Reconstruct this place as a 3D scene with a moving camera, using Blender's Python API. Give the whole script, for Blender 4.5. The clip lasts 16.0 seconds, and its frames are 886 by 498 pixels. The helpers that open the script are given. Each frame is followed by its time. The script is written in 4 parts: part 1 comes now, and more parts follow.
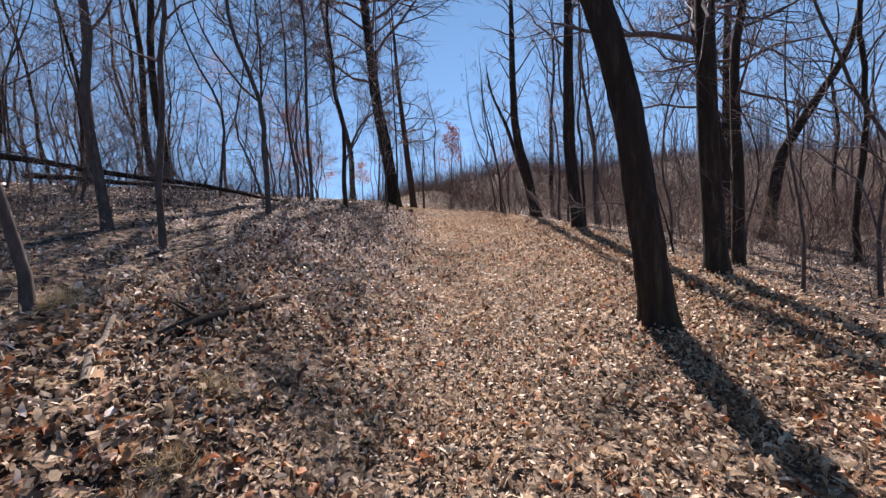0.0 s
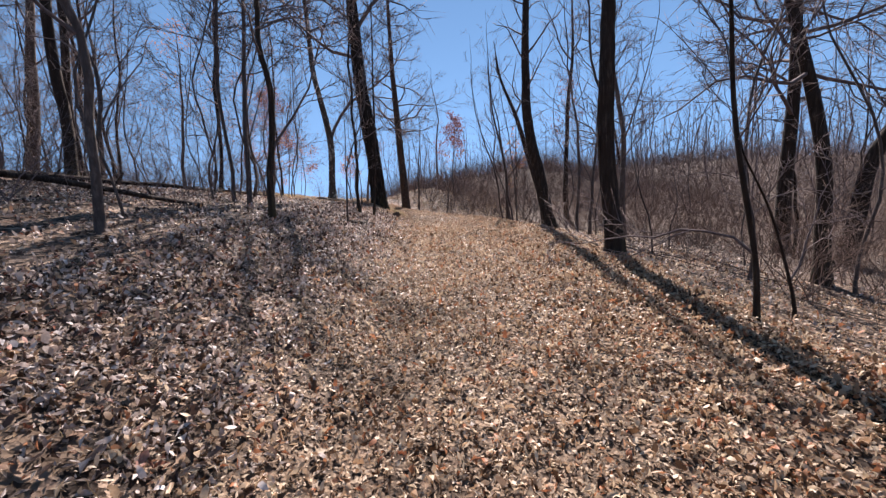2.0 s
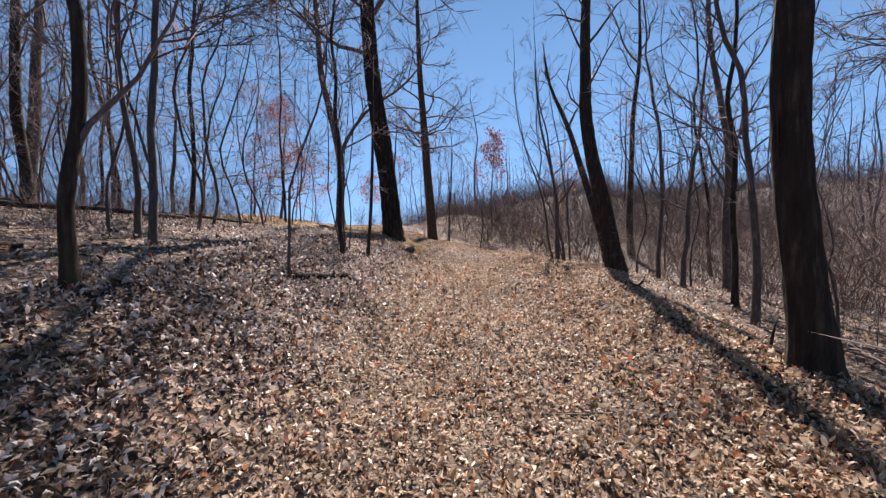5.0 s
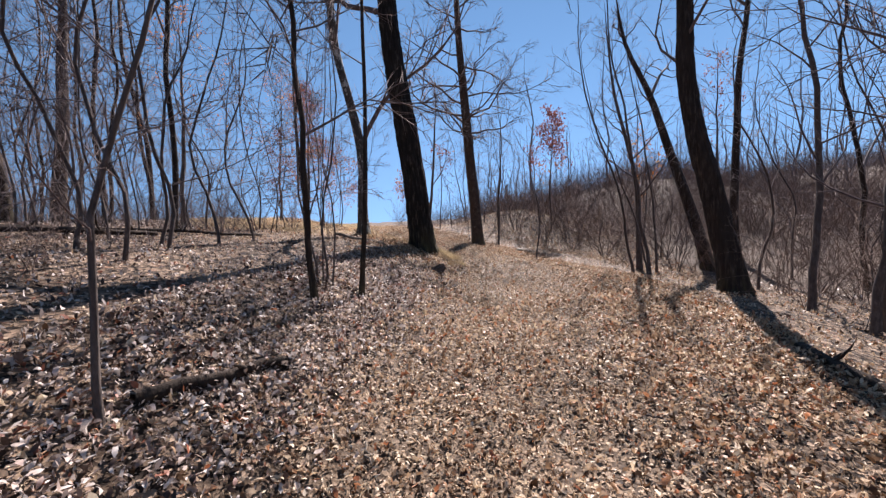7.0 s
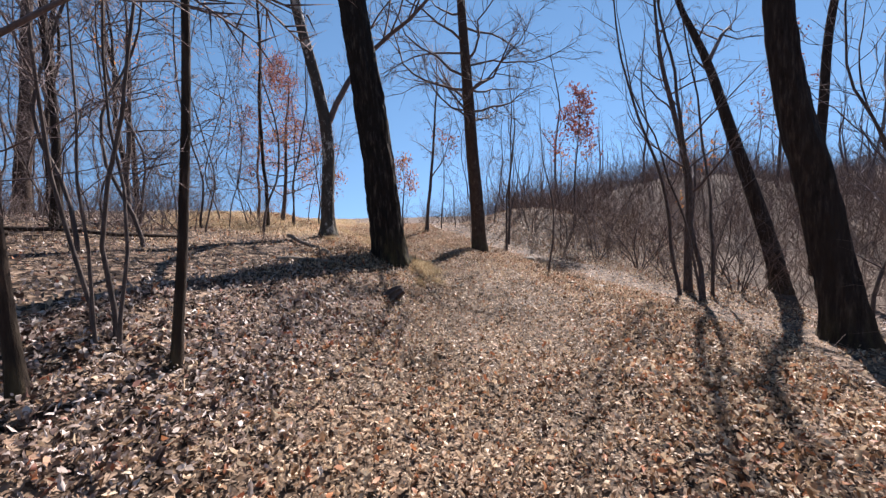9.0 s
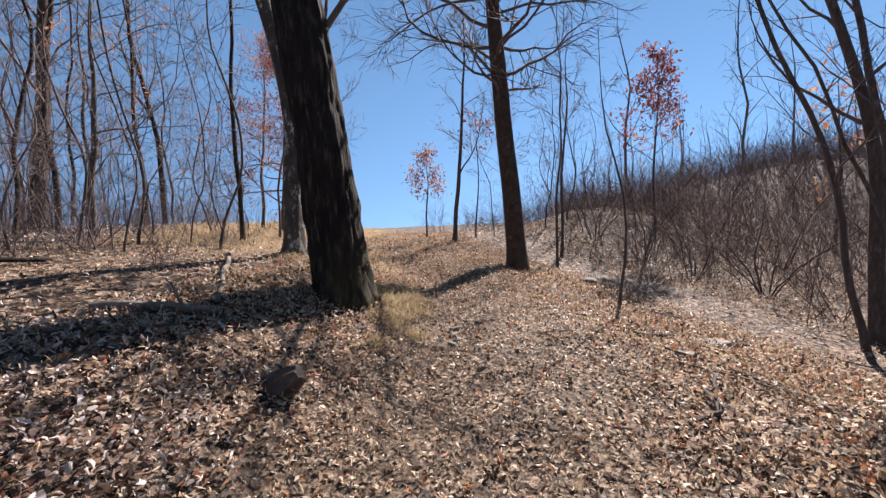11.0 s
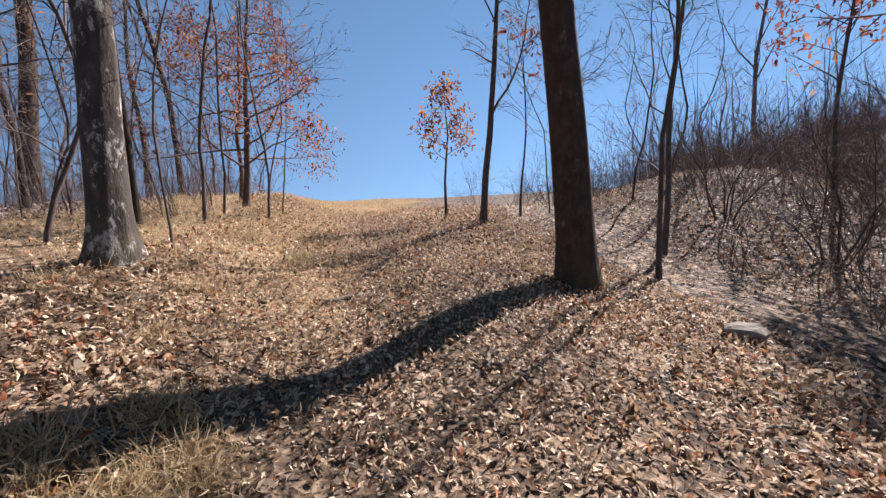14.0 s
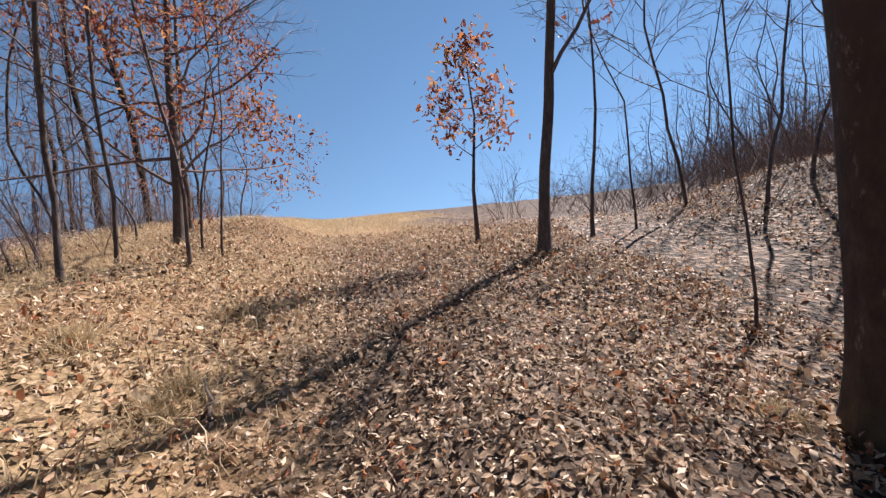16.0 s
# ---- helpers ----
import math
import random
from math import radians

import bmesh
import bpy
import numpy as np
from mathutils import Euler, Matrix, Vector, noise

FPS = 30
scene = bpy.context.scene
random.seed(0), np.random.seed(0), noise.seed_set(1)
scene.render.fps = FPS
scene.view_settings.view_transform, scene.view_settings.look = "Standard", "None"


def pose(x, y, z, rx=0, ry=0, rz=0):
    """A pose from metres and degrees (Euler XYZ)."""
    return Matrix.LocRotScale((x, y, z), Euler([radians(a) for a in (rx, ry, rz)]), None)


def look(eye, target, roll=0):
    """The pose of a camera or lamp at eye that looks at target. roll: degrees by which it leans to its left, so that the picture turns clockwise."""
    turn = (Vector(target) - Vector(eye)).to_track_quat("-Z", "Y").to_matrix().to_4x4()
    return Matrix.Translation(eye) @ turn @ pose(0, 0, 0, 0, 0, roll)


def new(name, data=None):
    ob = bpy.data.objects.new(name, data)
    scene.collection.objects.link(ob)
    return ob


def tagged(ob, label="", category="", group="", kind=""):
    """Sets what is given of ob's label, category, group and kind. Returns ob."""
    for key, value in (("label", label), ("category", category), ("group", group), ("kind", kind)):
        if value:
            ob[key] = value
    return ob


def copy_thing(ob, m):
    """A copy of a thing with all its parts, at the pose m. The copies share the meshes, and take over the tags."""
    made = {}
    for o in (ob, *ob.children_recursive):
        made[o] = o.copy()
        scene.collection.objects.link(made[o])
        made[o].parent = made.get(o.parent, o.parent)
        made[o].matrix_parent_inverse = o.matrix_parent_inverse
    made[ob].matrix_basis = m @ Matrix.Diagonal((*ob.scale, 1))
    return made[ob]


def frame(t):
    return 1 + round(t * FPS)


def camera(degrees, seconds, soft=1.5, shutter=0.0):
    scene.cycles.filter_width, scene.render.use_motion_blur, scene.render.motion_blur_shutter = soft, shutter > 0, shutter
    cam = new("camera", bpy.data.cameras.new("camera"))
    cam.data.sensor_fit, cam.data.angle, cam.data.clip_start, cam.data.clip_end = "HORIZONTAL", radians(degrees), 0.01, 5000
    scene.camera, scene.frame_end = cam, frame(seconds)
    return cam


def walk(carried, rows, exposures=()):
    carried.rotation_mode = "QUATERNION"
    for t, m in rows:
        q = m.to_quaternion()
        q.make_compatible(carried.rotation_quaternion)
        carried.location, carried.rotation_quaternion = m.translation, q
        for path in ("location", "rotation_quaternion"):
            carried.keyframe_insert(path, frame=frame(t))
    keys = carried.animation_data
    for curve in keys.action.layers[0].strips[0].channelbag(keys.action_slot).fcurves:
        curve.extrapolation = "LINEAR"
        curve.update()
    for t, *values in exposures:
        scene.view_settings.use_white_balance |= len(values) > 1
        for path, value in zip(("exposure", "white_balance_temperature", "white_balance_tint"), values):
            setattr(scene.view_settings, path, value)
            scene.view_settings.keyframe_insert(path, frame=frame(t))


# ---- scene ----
cam = camera(94.6, 16.0, soft=1.4)
PATH = [
    (0, (-1.313, 0.396, 2.344), (-0.907, 2.348, 2.178), -3.3),
    (0.5, (-0.989, 1.29, 2.402), (-0.62, 3.248, 2.233), -3.7),
    (1, (-0.624, 2.173, 2.511), (-0.279, 4.136, 2.337), -3.5),
    (1.5, (-0.321, 3.001, 2.596), (0.023, 4.963, 2.419), -2.6),
    (2, (-0.004, 3.759, 2.695), (0.372, 5.714, 2.51), -1.8),
    (2.5, (0.265, 4.391, 2.751), (0.67, 6.34, 2.559), -1.2),
    (3, (0.415, 4.982, 2.813), (0.823, 6.93, 2.619), -0.8),
    (3.5, (0.635, 5.57, 2.837), (1.015, 7.526, 2.659), -0.3),
    (4, (0.805, 6.233, 2.849), (1.128, 8.201, 2.703), 0.0),
    (4.5, (1.02, 6.96, 2.941), (1.277, 8.94, 2.838), -0.1),
    (5, (1.178, 7.74, 3.032), (1.357, 9.731, 2.968), -0.7),
    (5.2, (1.231, 8.071, 3.069), (1.384, 10.064, 3.014), -1.1),
    (7.3, (1.991, 11.388, 3.591), (1.869, 13.38, 3.476), -1.9),
    (7.5, (2.087, 11.689, 3.622), (1.959, 13.681, 3.5), -1.8),
    (8, (2.379, 12.409, 3.643), (2.237, 14.4, 3.509), -1.3),
    (8.5, (2.554, 13.224, 3.648), (2.384, 15.212, 3.513), -0.9),
    (9, (2.8, 13.96, 3.676), (2.562, 15.942, 3.552), -0.9),
    (9.2, (2.871, 14.224, 3.689), (2.594, 16.201, 3.578), -1.0),
    (11.3, (3.36, 18.009, 3.673), (2.808, 19.929, 3.592), -2.1),
    (11.5, (3.4, 18.308, 3.665), (2.847, 20.228, 3.578), -2.0),
    (12, (3.528, 19.111, 3.687), (2.974, 21.029, 3.569), -1.7),
    (12.5, (3.584, 19.809, 3.708), (3.011, 21.719, 3.549), -1.7),
    (13, (3.513, 20.518, 3.702), (2.883, 22.406, 3.503), -1.7),
    (13.5, (3.355, 21.267, 3.731), (2.617, 23.111, 3.503), -2.2),
    (14, (3.069, 21.952, 3.799), (2.201, 23.74, 3.578), -2.4),
    (14.5, (2.749, 22.609, 3.813), (1.776, 24.345, 3.615), -2.8),
    (15, (2.323, 23.328, 3.842), (1.306, 25.042, 3.675), -3.6),
    (15.5, (1.913, 24.02, 3.845), (0.925, 25.753, 3.701), -4.4),
    (16, (1.432, 24.602, 3.983), (0.535, 26.381, 3.807), -5.5),
]
walk(cam, [(t, look(eye, target, roll)) for t, eye, target, roll in PATH], [(0, 1.32, 6450, 22), (9, 1.28, 6250, 19), (12, 1.36, 6250, 18), (14.5, 1.2, 6300, 20), (16, 1.14, 6300, 20)])

# ---- world, sun, exposure ----
SUN_EL, SUN_AZ = 42.0, 16.5
world = bpy.data.worlds.new("world")
scene.world = world
world.use_nodes = True
wn = world.node_tree
sky = wn.nodes.new("ShaderNodeTexSky")
sky.sky_type = "NISHITA"
sky.sun_disc = False
sky.sun_elevation, sky.sun_rotation = radians(SUN_EL), radians(SUN_AZ)
sky.air_density, sky.dust_density, sky.ozone_density = 1.0, 0.0, 1.2
heaven, raised = wn.nodes.new("ShaderNodeTexCoord"), wn.nodes.new("ShaderNodeVectorMath")
raised.operation = "ADD"
raised.inputs[1].default_value = (0, 0, 0.3)
wn.links.new(heaven.outputs["Generated"], raised.inputs[0])
wn.links.new(raised.outputs[0], sky.inputs["Vector"])
deep = wn.nodes.new("ShaderNodeHueSaturation")
deep.inputs["Saturation"].default_value = 1.08
deep.inputs["Hue"].default_value = 0.487
wn.links.new(sky.outputs[0], deep.inputs["Color"])
wn.links.new(deep.outputs[0], wn.nodes["Background"].inputs[0])
wn.nodes["Background"].inputs[1].default_value = 0.066
sun_data = bpy.data.lights.new("sun", "SUN")
sun_data.energy, sun_data.angle, sun_data.color = 5.0, radians(0.55), (1.0, 0.93, 0.83)
sun = new("sun", sun_data)
sun_way = Vector((math.sin(radians(SUN_AZ)) * math.cos(radians(SUN_EL)), math.cos(radians(SUN_AZ)) * math.cos(radians(SUN_EL)), math.sin(radians(SUN_EL))))
sun.matrix_world = look(sun_way * 60, (0, 0, 0))

# ---- materials ----


def shade(name, rough=0.8, spec=0.3):
    m = bpy.data.materials.new(name)
    m.use_nodes = True
    t = m.node_tree
    b = t.nodes["Principled BSDF"]
    b.inputs["Roughness"].default_value = rough
    b.inputs["Specular IOR Level"].default_value = spec
    return m, t, b


def node(t, kind, **inputs):
    n = t.nodes.new("ShaderNode" + kind)
    for k, v in inputs.items():
        n.inputs[k].default_value = v
    return n


def coords(t, scale=(1, 1, 1), what="Object"):
    c, m = node(t, "TexCoord"), node(t, "Mapping")
    m.inputs["Scale"].default_value = scale
    t.links.new(c.outputs[what], m.inputs["Vector"])
    return m.outputs[0]


def noise_of(t, vec, scale, detail=4.0, rough=0.6):
    n = node(t, "TexNoise", Scale=scale, Detail=detail, Roughness=rough)
    t.links.new(vec, n.inputs["Vector"])
    return n.outputs["Fac"]


def ramp(t, fac, *stops, kind="LINEAR"):
    r = node(t, "ValToRGB")
    r.color_ramp.interpolation = kind
    while len(r.color_ramp.elements) < len(stops):
        r.color_ramp.elements.new(0.5)
    for e, (p, c) in zip(r.color_ramp.elements, stops):
        e.position, e.color = p, (*c, 1)
    t.links.new(fac, r.inputs[0])
    return r.outputs[0]


def blend(t, fac, a, b, how="MIX"):
    m = t.nodes.new("ShaderNodeMix")
    m.data_type, m.blend_type = "RGBA", how
    for s, v in ((m.inputs[0], fac), (m.inputs[6], a), (m.inputs[7], b)):
        if isinstance(v, (int, float)):
            s.default_value = v
        elif isinstance(v, tuple):
            s.default_value = (*v, 1)
        else:
            t.links.new(v, s)
    return m.outputs[2]


def relief(t, b, h, strength, dist):
    n = node(t, "Bump", Strength=strength, Distance=dist)
    t.links.new(h, n.inputs["Height"])
    t.links.new(n.outputs[0], b.inputs["Normal"])


def bark(name, dark, mid, light, ridges=11.0, squash=0.16, strength=0.9, patches=0.0, patch=(0.5, 0.48, 0.44), moss=0.0):
    """Furrowed bark: long upright ridges, lichen at a larger scale, moss at the foot of some."""
    m, t, b = shade(name, 0.88, 0.2)
    v = coords(t, (1, 1, squash))
    r = noise_of(t, v, ridges, 6.0, 0.68)
    col = ramp(t, r, (0.3, dark), (0.52, mid), (0.75, light))
    big = noise_of(t, coords(t, (1, 1, 0.5)), 2.3, 4.0)
    col = blend(t, ramp(t, big, (0.35, (0, 0, 0)), (0.7, (1, 1, 1))), col, mid)
    if patches:
        pt = noise_of(t, coords(t, (1, 1, 0.55)), 4.5, 6.0, 0.75)
        col = blend(t, ramp(t, pt, (0.62 - 0.25 * patches, (0, 0, 0)), (0.68 - 0.25 * patches, (1, 1, 1))), col, patch)
    if moss:
        c = node(t, "TexCoord")
        s = node(t, "SeparateXYZ")
        t.links.new(c.outputs["Object"], s.inputs[0])
        k = node(t, "MapRange")
        for i, val in ((1, 0.1), (2, 0.7), (3, moss), (4, 0.0)):
            k.inputs[i].default_value = val
        t.links.new(s.outputs[2], k.inputs[0])
        mm = node(t, "Math")
        mm.operation = "MULTIPLY"
        t.links.new(k.outputs[0], mm.inputs[0])
        t.links.new(ramp(t, noise_of(t, v, 7.0), (0.42, (0, 0, 0)), (0.6, (1, 1, 1))), mm.inputs[1])
        col = blend(t, mm.outputs[0], col, (0.13, 0.115, 0.04))
    t.links.new(col, b.inputs["Base Color"])
    relief(t, b, r, strength, 0.03)
    return m


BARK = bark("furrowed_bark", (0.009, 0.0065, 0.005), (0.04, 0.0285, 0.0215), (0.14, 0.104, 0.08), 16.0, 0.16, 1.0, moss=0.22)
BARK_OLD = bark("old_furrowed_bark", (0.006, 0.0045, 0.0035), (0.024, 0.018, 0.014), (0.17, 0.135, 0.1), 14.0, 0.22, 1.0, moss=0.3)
BARK_THIN = bark("sapling_bark", (0.035, 0.027, 0.024), (0.1, 0.08, 0.071), (0.24, 0.2, 0.18), 24.0, 0.3, 0.4)
BARK_SMOOTH = bark("smooth_bark", (0.026, 0.018, 0.013), (0.07, 0.048, 0.036), (0.13, 0.095, 0.074), 12.0, 0.6, 0.5, 0.1, (0.17, 0.14, 0.11), moss=0.3)
BARK_PALE = bark("pale_peeling_bark", (0.03, 0.025, 0.02), (0.085, 0.072, 0.06), (0.2, 0.18, 0.155), 9.0, 0.4, 0.9, 0.33, (0.5, 0.47, 0.42), moss=0.3)
TWIG = bark("twig_bark", (0.06, 0.046, 0.045), (0.145, 0.113, 0.108), (0.27, 0.215, 0.205), 30.0, 0.4, 0.2)
BRUSH = bark("brush_stems", (0.075, 0.051, 0.042), (0.19, 0.134, 0.108), (0.34, 0.25, 0.2), 30.0, 0.4, 0.2)
DEADWOOD = bark("dead_wood", (0.07, 0.055, 0.042), (0.2, 0.165, 0.13), (0.42, 0.36, 0.29), 16.0, 0.2, 0.6)


def leafy(name, *stops, through_light=0.35, rough=0.5, grain=60.0, gloss=0.1):
    """Dry leaves, each of its own colour, letting some light through."""
    m, t, b = shade(name, rough, gloss)
    g = t.nodes.new("ShaderNodeNewGeometry")
    col = ramp(t, g.outputs["Random Per Island"], *stops)
    n = noise_of(t, coords(t), grain, 3.0)
    col = blend(t, 0.55, col, ramp(t, n, (0.3, (0.45, 0.42, 0.4)), (0.7, (1, 1, 1))), "MULTIPLY")
    t.links.new(col, b.inputs["Base Color"])
    tr = node(t, "BsdfTranslucent")
    t.links.new(col, tr.inputs[0])
    mix = node(t, "MixShader", Fac=through_light)
    t.links.new(b.outputs[0], mix.inputs[1])
    t.links.new(tr.outputs[0], mix.inputs[2])
    t.links.new(mix.outputs[0], t.nodes["Material Output"].inputs[0])
    return m


LITTER = leafy("fallen_leaves", (0.0, (0.06, 0.031, 0.017)), (0.14, (0.13, 0.072, 0.038)), (0.24, (0.36, 0.225, 0.132)), (0.5, (0.6, 0.44, 0.29)), (0.82, (0.83, 0.69, 0.5)), (0.92, (0.56, 0.25, 0.12)), (1.0, (0.34, 0.13, 0.066)), through_light=0.28, rough=0.5, gloss=0.28)
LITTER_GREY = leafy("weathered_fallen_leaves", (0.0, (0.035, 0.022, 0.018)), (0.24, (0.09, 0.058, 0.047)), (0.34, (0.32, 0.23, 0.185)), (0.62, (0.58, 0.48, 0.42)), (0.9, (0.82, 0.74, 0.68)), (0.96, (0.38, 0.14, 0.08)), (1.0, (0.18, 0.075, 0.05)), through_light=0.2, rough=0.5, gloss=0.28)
CRUMBS = leafy("trodden_leaf_crumbs", (0.0, (0.08, 0.046, 0.028)), (0.2, (0.18, 0.115, 0.07)), (0.35, (0.5, 0.37, 0.25)), (0.7, (0.7, 0.55, 0.4)), (1.0, (0.84, 0.71, 0.55)), through_light=0.18, rough=0.55, gloss=0.2)
OAK_RED = leafy("russet_leaves", (0.0, (0.17, 0.05, 0.043)), (0.35, (0.27, 0.09, 0.07)), (0.7, (0.36, 0.15, 0.1)), (1.0, (0.42, 0.26, 0.19)), through_light=0.45)
OAK_ORANGE = leafy("orange_leaves", (0.0, (0.42, 0.13, 0.04)), (0.5, (0.55, 0.23, 0.08)), (1.0, (0.56, 0.36, 0.19)), through_light=0.5)
OAK_PLUM = leafy("plum_brown_leaves", (0.0, (0.2, 0.06, 0.06)), (0.5, (0.3, 0.1, 0.085)), (1.0, (0.4, 0.18, 0.13)), through_light=0.4)
STRAW = leafy("dry_straw", (0.0, (0.34, 0.24, 0.12)), (0.4, (0.56, 0.43, 0.25)), (0.85, (0.78, 0.66, 0.44)), (1.0, (0.46, 0.34, 0.18)), through_light=0.42, rough=0.6, grain=20.0)


def ground_material():
    m, t, b = shade("leaf_strewn_soil", 0.8, 0.2)
    v = coords(t)
    cell = node(t, "TexVoronoi", Scale=17.0, Randomness=1.0)
    warp = node(t, "TexNoise", Scale=9.0, Detail=3.0)
    t.links.new(v, warp.inputs["Vector"])
    t.links.new(blend(t, 0.12, v, warp.outputs["Color"]), cell.inputs["Vector"])
    s = node(t, "SeparateColor")
    t.links.new(cell.outputs["Color"], s.inputs[0])
    leaf = ramp(t, s.outputs[0], (0.0, (0.016, 0.01, 0.007)), (0.34, (0.04, 0.025, 0.016)), (0.46, (0.11, 0.075, 0.05)), (0.7, (0.19, 0.132, 0.09)), (0.93, (0.34, 0.25, 0.18)), (1.0, (0.14, 0.06, 0.033)))
    chip = node(t, "TexVoronoi", Scale=34.0)
    t.links.new(v, chip.inputs["Vector"])
    s2 = node(t, "SeparateColor")
    t.links.new(chip.outputs["Color"], s2.inputs[0])
    soil = ramp(t, s2.outputs[1], (0.0, (0.03, 0.019, 0.012)), (0.4, (0.08, 0.053, 0.034)), (0.6, (0.2, 0.14, 0.092)), (1.0, (0.42, 0.31, 0.21)))
    soil = blend(t, ramp(t, noise_of(t, v, 1.7, 5.0), (0.4, (0, 0, 0)), (0.65, (1, 1, 1))), soil, (0.085, 0.058, 0.038))
    trod = node(t, "Attribute")
    trod.attribute_name = "trodden"
    col = blend(t, trod.outputs["Fac"], leaf, soil)
    grass = ramp(t, noise_of(t, coords(t, (1, 1, 3)), 26.0, 6.0, 0.75), (0.3, (0.17, 0.11, 0.055)), (0.5, (0.33, 0.235, 0.125)), (0.72, (0.47, 0.36, 0.21)))
    grass = blend(t, ramp(t, noise_of(t, v, 0.5, 4.0), (0.42, (0, 0, 0)), (0.6, (1, 1, 1))), grass, (0.36, 0.23, 0.12))
    dry = node(t, "Attribute")
    dry.attribute_name = "straw"
    col = blend(t, dry.outputs["Fac"], col, grass)
    duff = ramp(t, noise_of(t, v, 7.0, 7.0, 0.7), (0.3, (0.05, 0.036, 0.026)), (0.55, (0.14, 0.1, 0.074)), (0.75, (0.28, 0.21, 0.155)))
    under = node(t, "Attribute")
    under.attribute_name = "duff"
    col = blend(t, under.outputs["Fac"], col, duff)
    col = blend(t, 0.6, col, ramp(t, noise_of(t, v, 0.9, 6.0), (0.3, (0.62, 0.58, 0.55)), (0.7, (1, 1, 1))), "MULTIPLY")
    t.links.new(col, b.inputs["Base Color"])
    relief(t, b, cell.outputs["Distance"], 0.7, 0.04)
    return m


GROUND = ground_material()


def stone_material():
    m, t, b = shade("field_stone", 0.85, 0.25)
    n = noise_of(t, coords(t), 9.0, 7.0, 0.65)
    col = ramp(t, n, (0.3, (0.1, 0.085, 0.068)), (0.55, (0.21, 0.185, 0.15)), (0.75, (0.33, 0.29, 0.24)))
    t.links.new(col, b.inputs["Base Color"])
    relief(t, b, n, 0.6, 0.02)
    return m


STONE = stone_material()


# ---- the lie of the land ----
GY = (-60, -15, 0, 5, 8.5, 11, 16.5, 19, 22, 24.5, 27, 31, 40, 50, 60, 100)
GZ = (-3.5, -0.7, 0.75, 1.22, 1.48, 1.68, 2.12, 2.17, 2.45, 2.78, 3.14, 3.6, 4.05, 4.3, 4.0, 1.5)
PX = (-16, -5, -1.2, 0.6, 1.0, 1.8, 2.6, 3.0, 2.9, 2.0, 0.1, -3.4, -11.5, -20, -28, -60)
BANK = (0.6, 0.7, 0.7, 0.75, 0.97, 1.0, 0.85, 0.85, 0.8, 0.65, 0.6, 0.7, 0.3, 0.0, 0.0, 0.0)
RISE = (0.06, 0.07, 0.10, 0.10, 0.13, 0.15, 0.15, 0.14, 0.12, 0.08, 0.05, 0.04, 0.01, 0.0, 0.0, 0.0)
DROP = (0.2, 0.2, 0.2, 0.2, 0.2, 0.2, 0.2, 0.19, 0.2, 0.2, 0.19, 0.17, 0.08, 0.0, 0.0, 0.0)


def smooth(a):
    a = np.clip(a, 0.0, 1.0)
    return a * a * (3 - 2 * a)


def along(y, table):
    """A value that changes along the way, with its corners rounded."""
    return sum(w * np.interp(y + d, GY, table) for d, w in ((-1.6, 0.2), (-0.8, 0.2), (0, 0.2), (0.8, 0.2), (1.6, 0.2)))


def height(x, y):
    """The height of the bare ground."""
    x, y = np.asarray(x, float), np.asarray(y, float)
    u = x - along(y, PX)
    z = along(y, GZ) + along(y, BANK) * smooth((-u - 0.6) / 3.1)
    far = np.clip(-u - 4.0, 0, 30)
    z = z + along(y, RISE) * (far - far * far / 42)
    side = np.clip(u - np.interp(y, (10, 20, 24, 28, 31), (3.2, 2.5, 0.3, 0.8, 3.5)), 0, 16)
    z = z - along(y, DROP) * (side - side * side / 32)
    z = z + 1.2 * np.exp(-0.5 * (((x - 4.8) / 2.2) ** 2 + ((y - 33.6) / 1.9) ** 2))
    z = z + 2.9 * np.exp(-0.5 * (((x - 16) / 6.0) ** 2 + ((y - 42) / 6.0) ** 2))
    z = z + 0.17 * np.exp(-0.5 * (((x - 0.85) / 0.75) ** 2 + ((y - 22.0) / 0.9) ** 2))
    hill = 5.0 * np.exp(-0.5 * (((x - 52) / 21) ** 2 + ((y - 80) / 26) ** 2)) + 3.3 * np.exp(-0.5 * (((x - 75) / 26) ** 2 + ((y - 25) / 40) ** 2))
    z = z + hill * smooth((np.hypot(x - 2, y - 18) - 24) / 26)
    z = z + 0.035 * np.sin(1.9 * x + 0.7 * y) * np.sin(1.3 * y - 0.6 * x) + 0.02 * np.sin(4.1 * x - 1.2 * y + 1) * np.sin(3.3 * y + 0.9 * x)
    return z


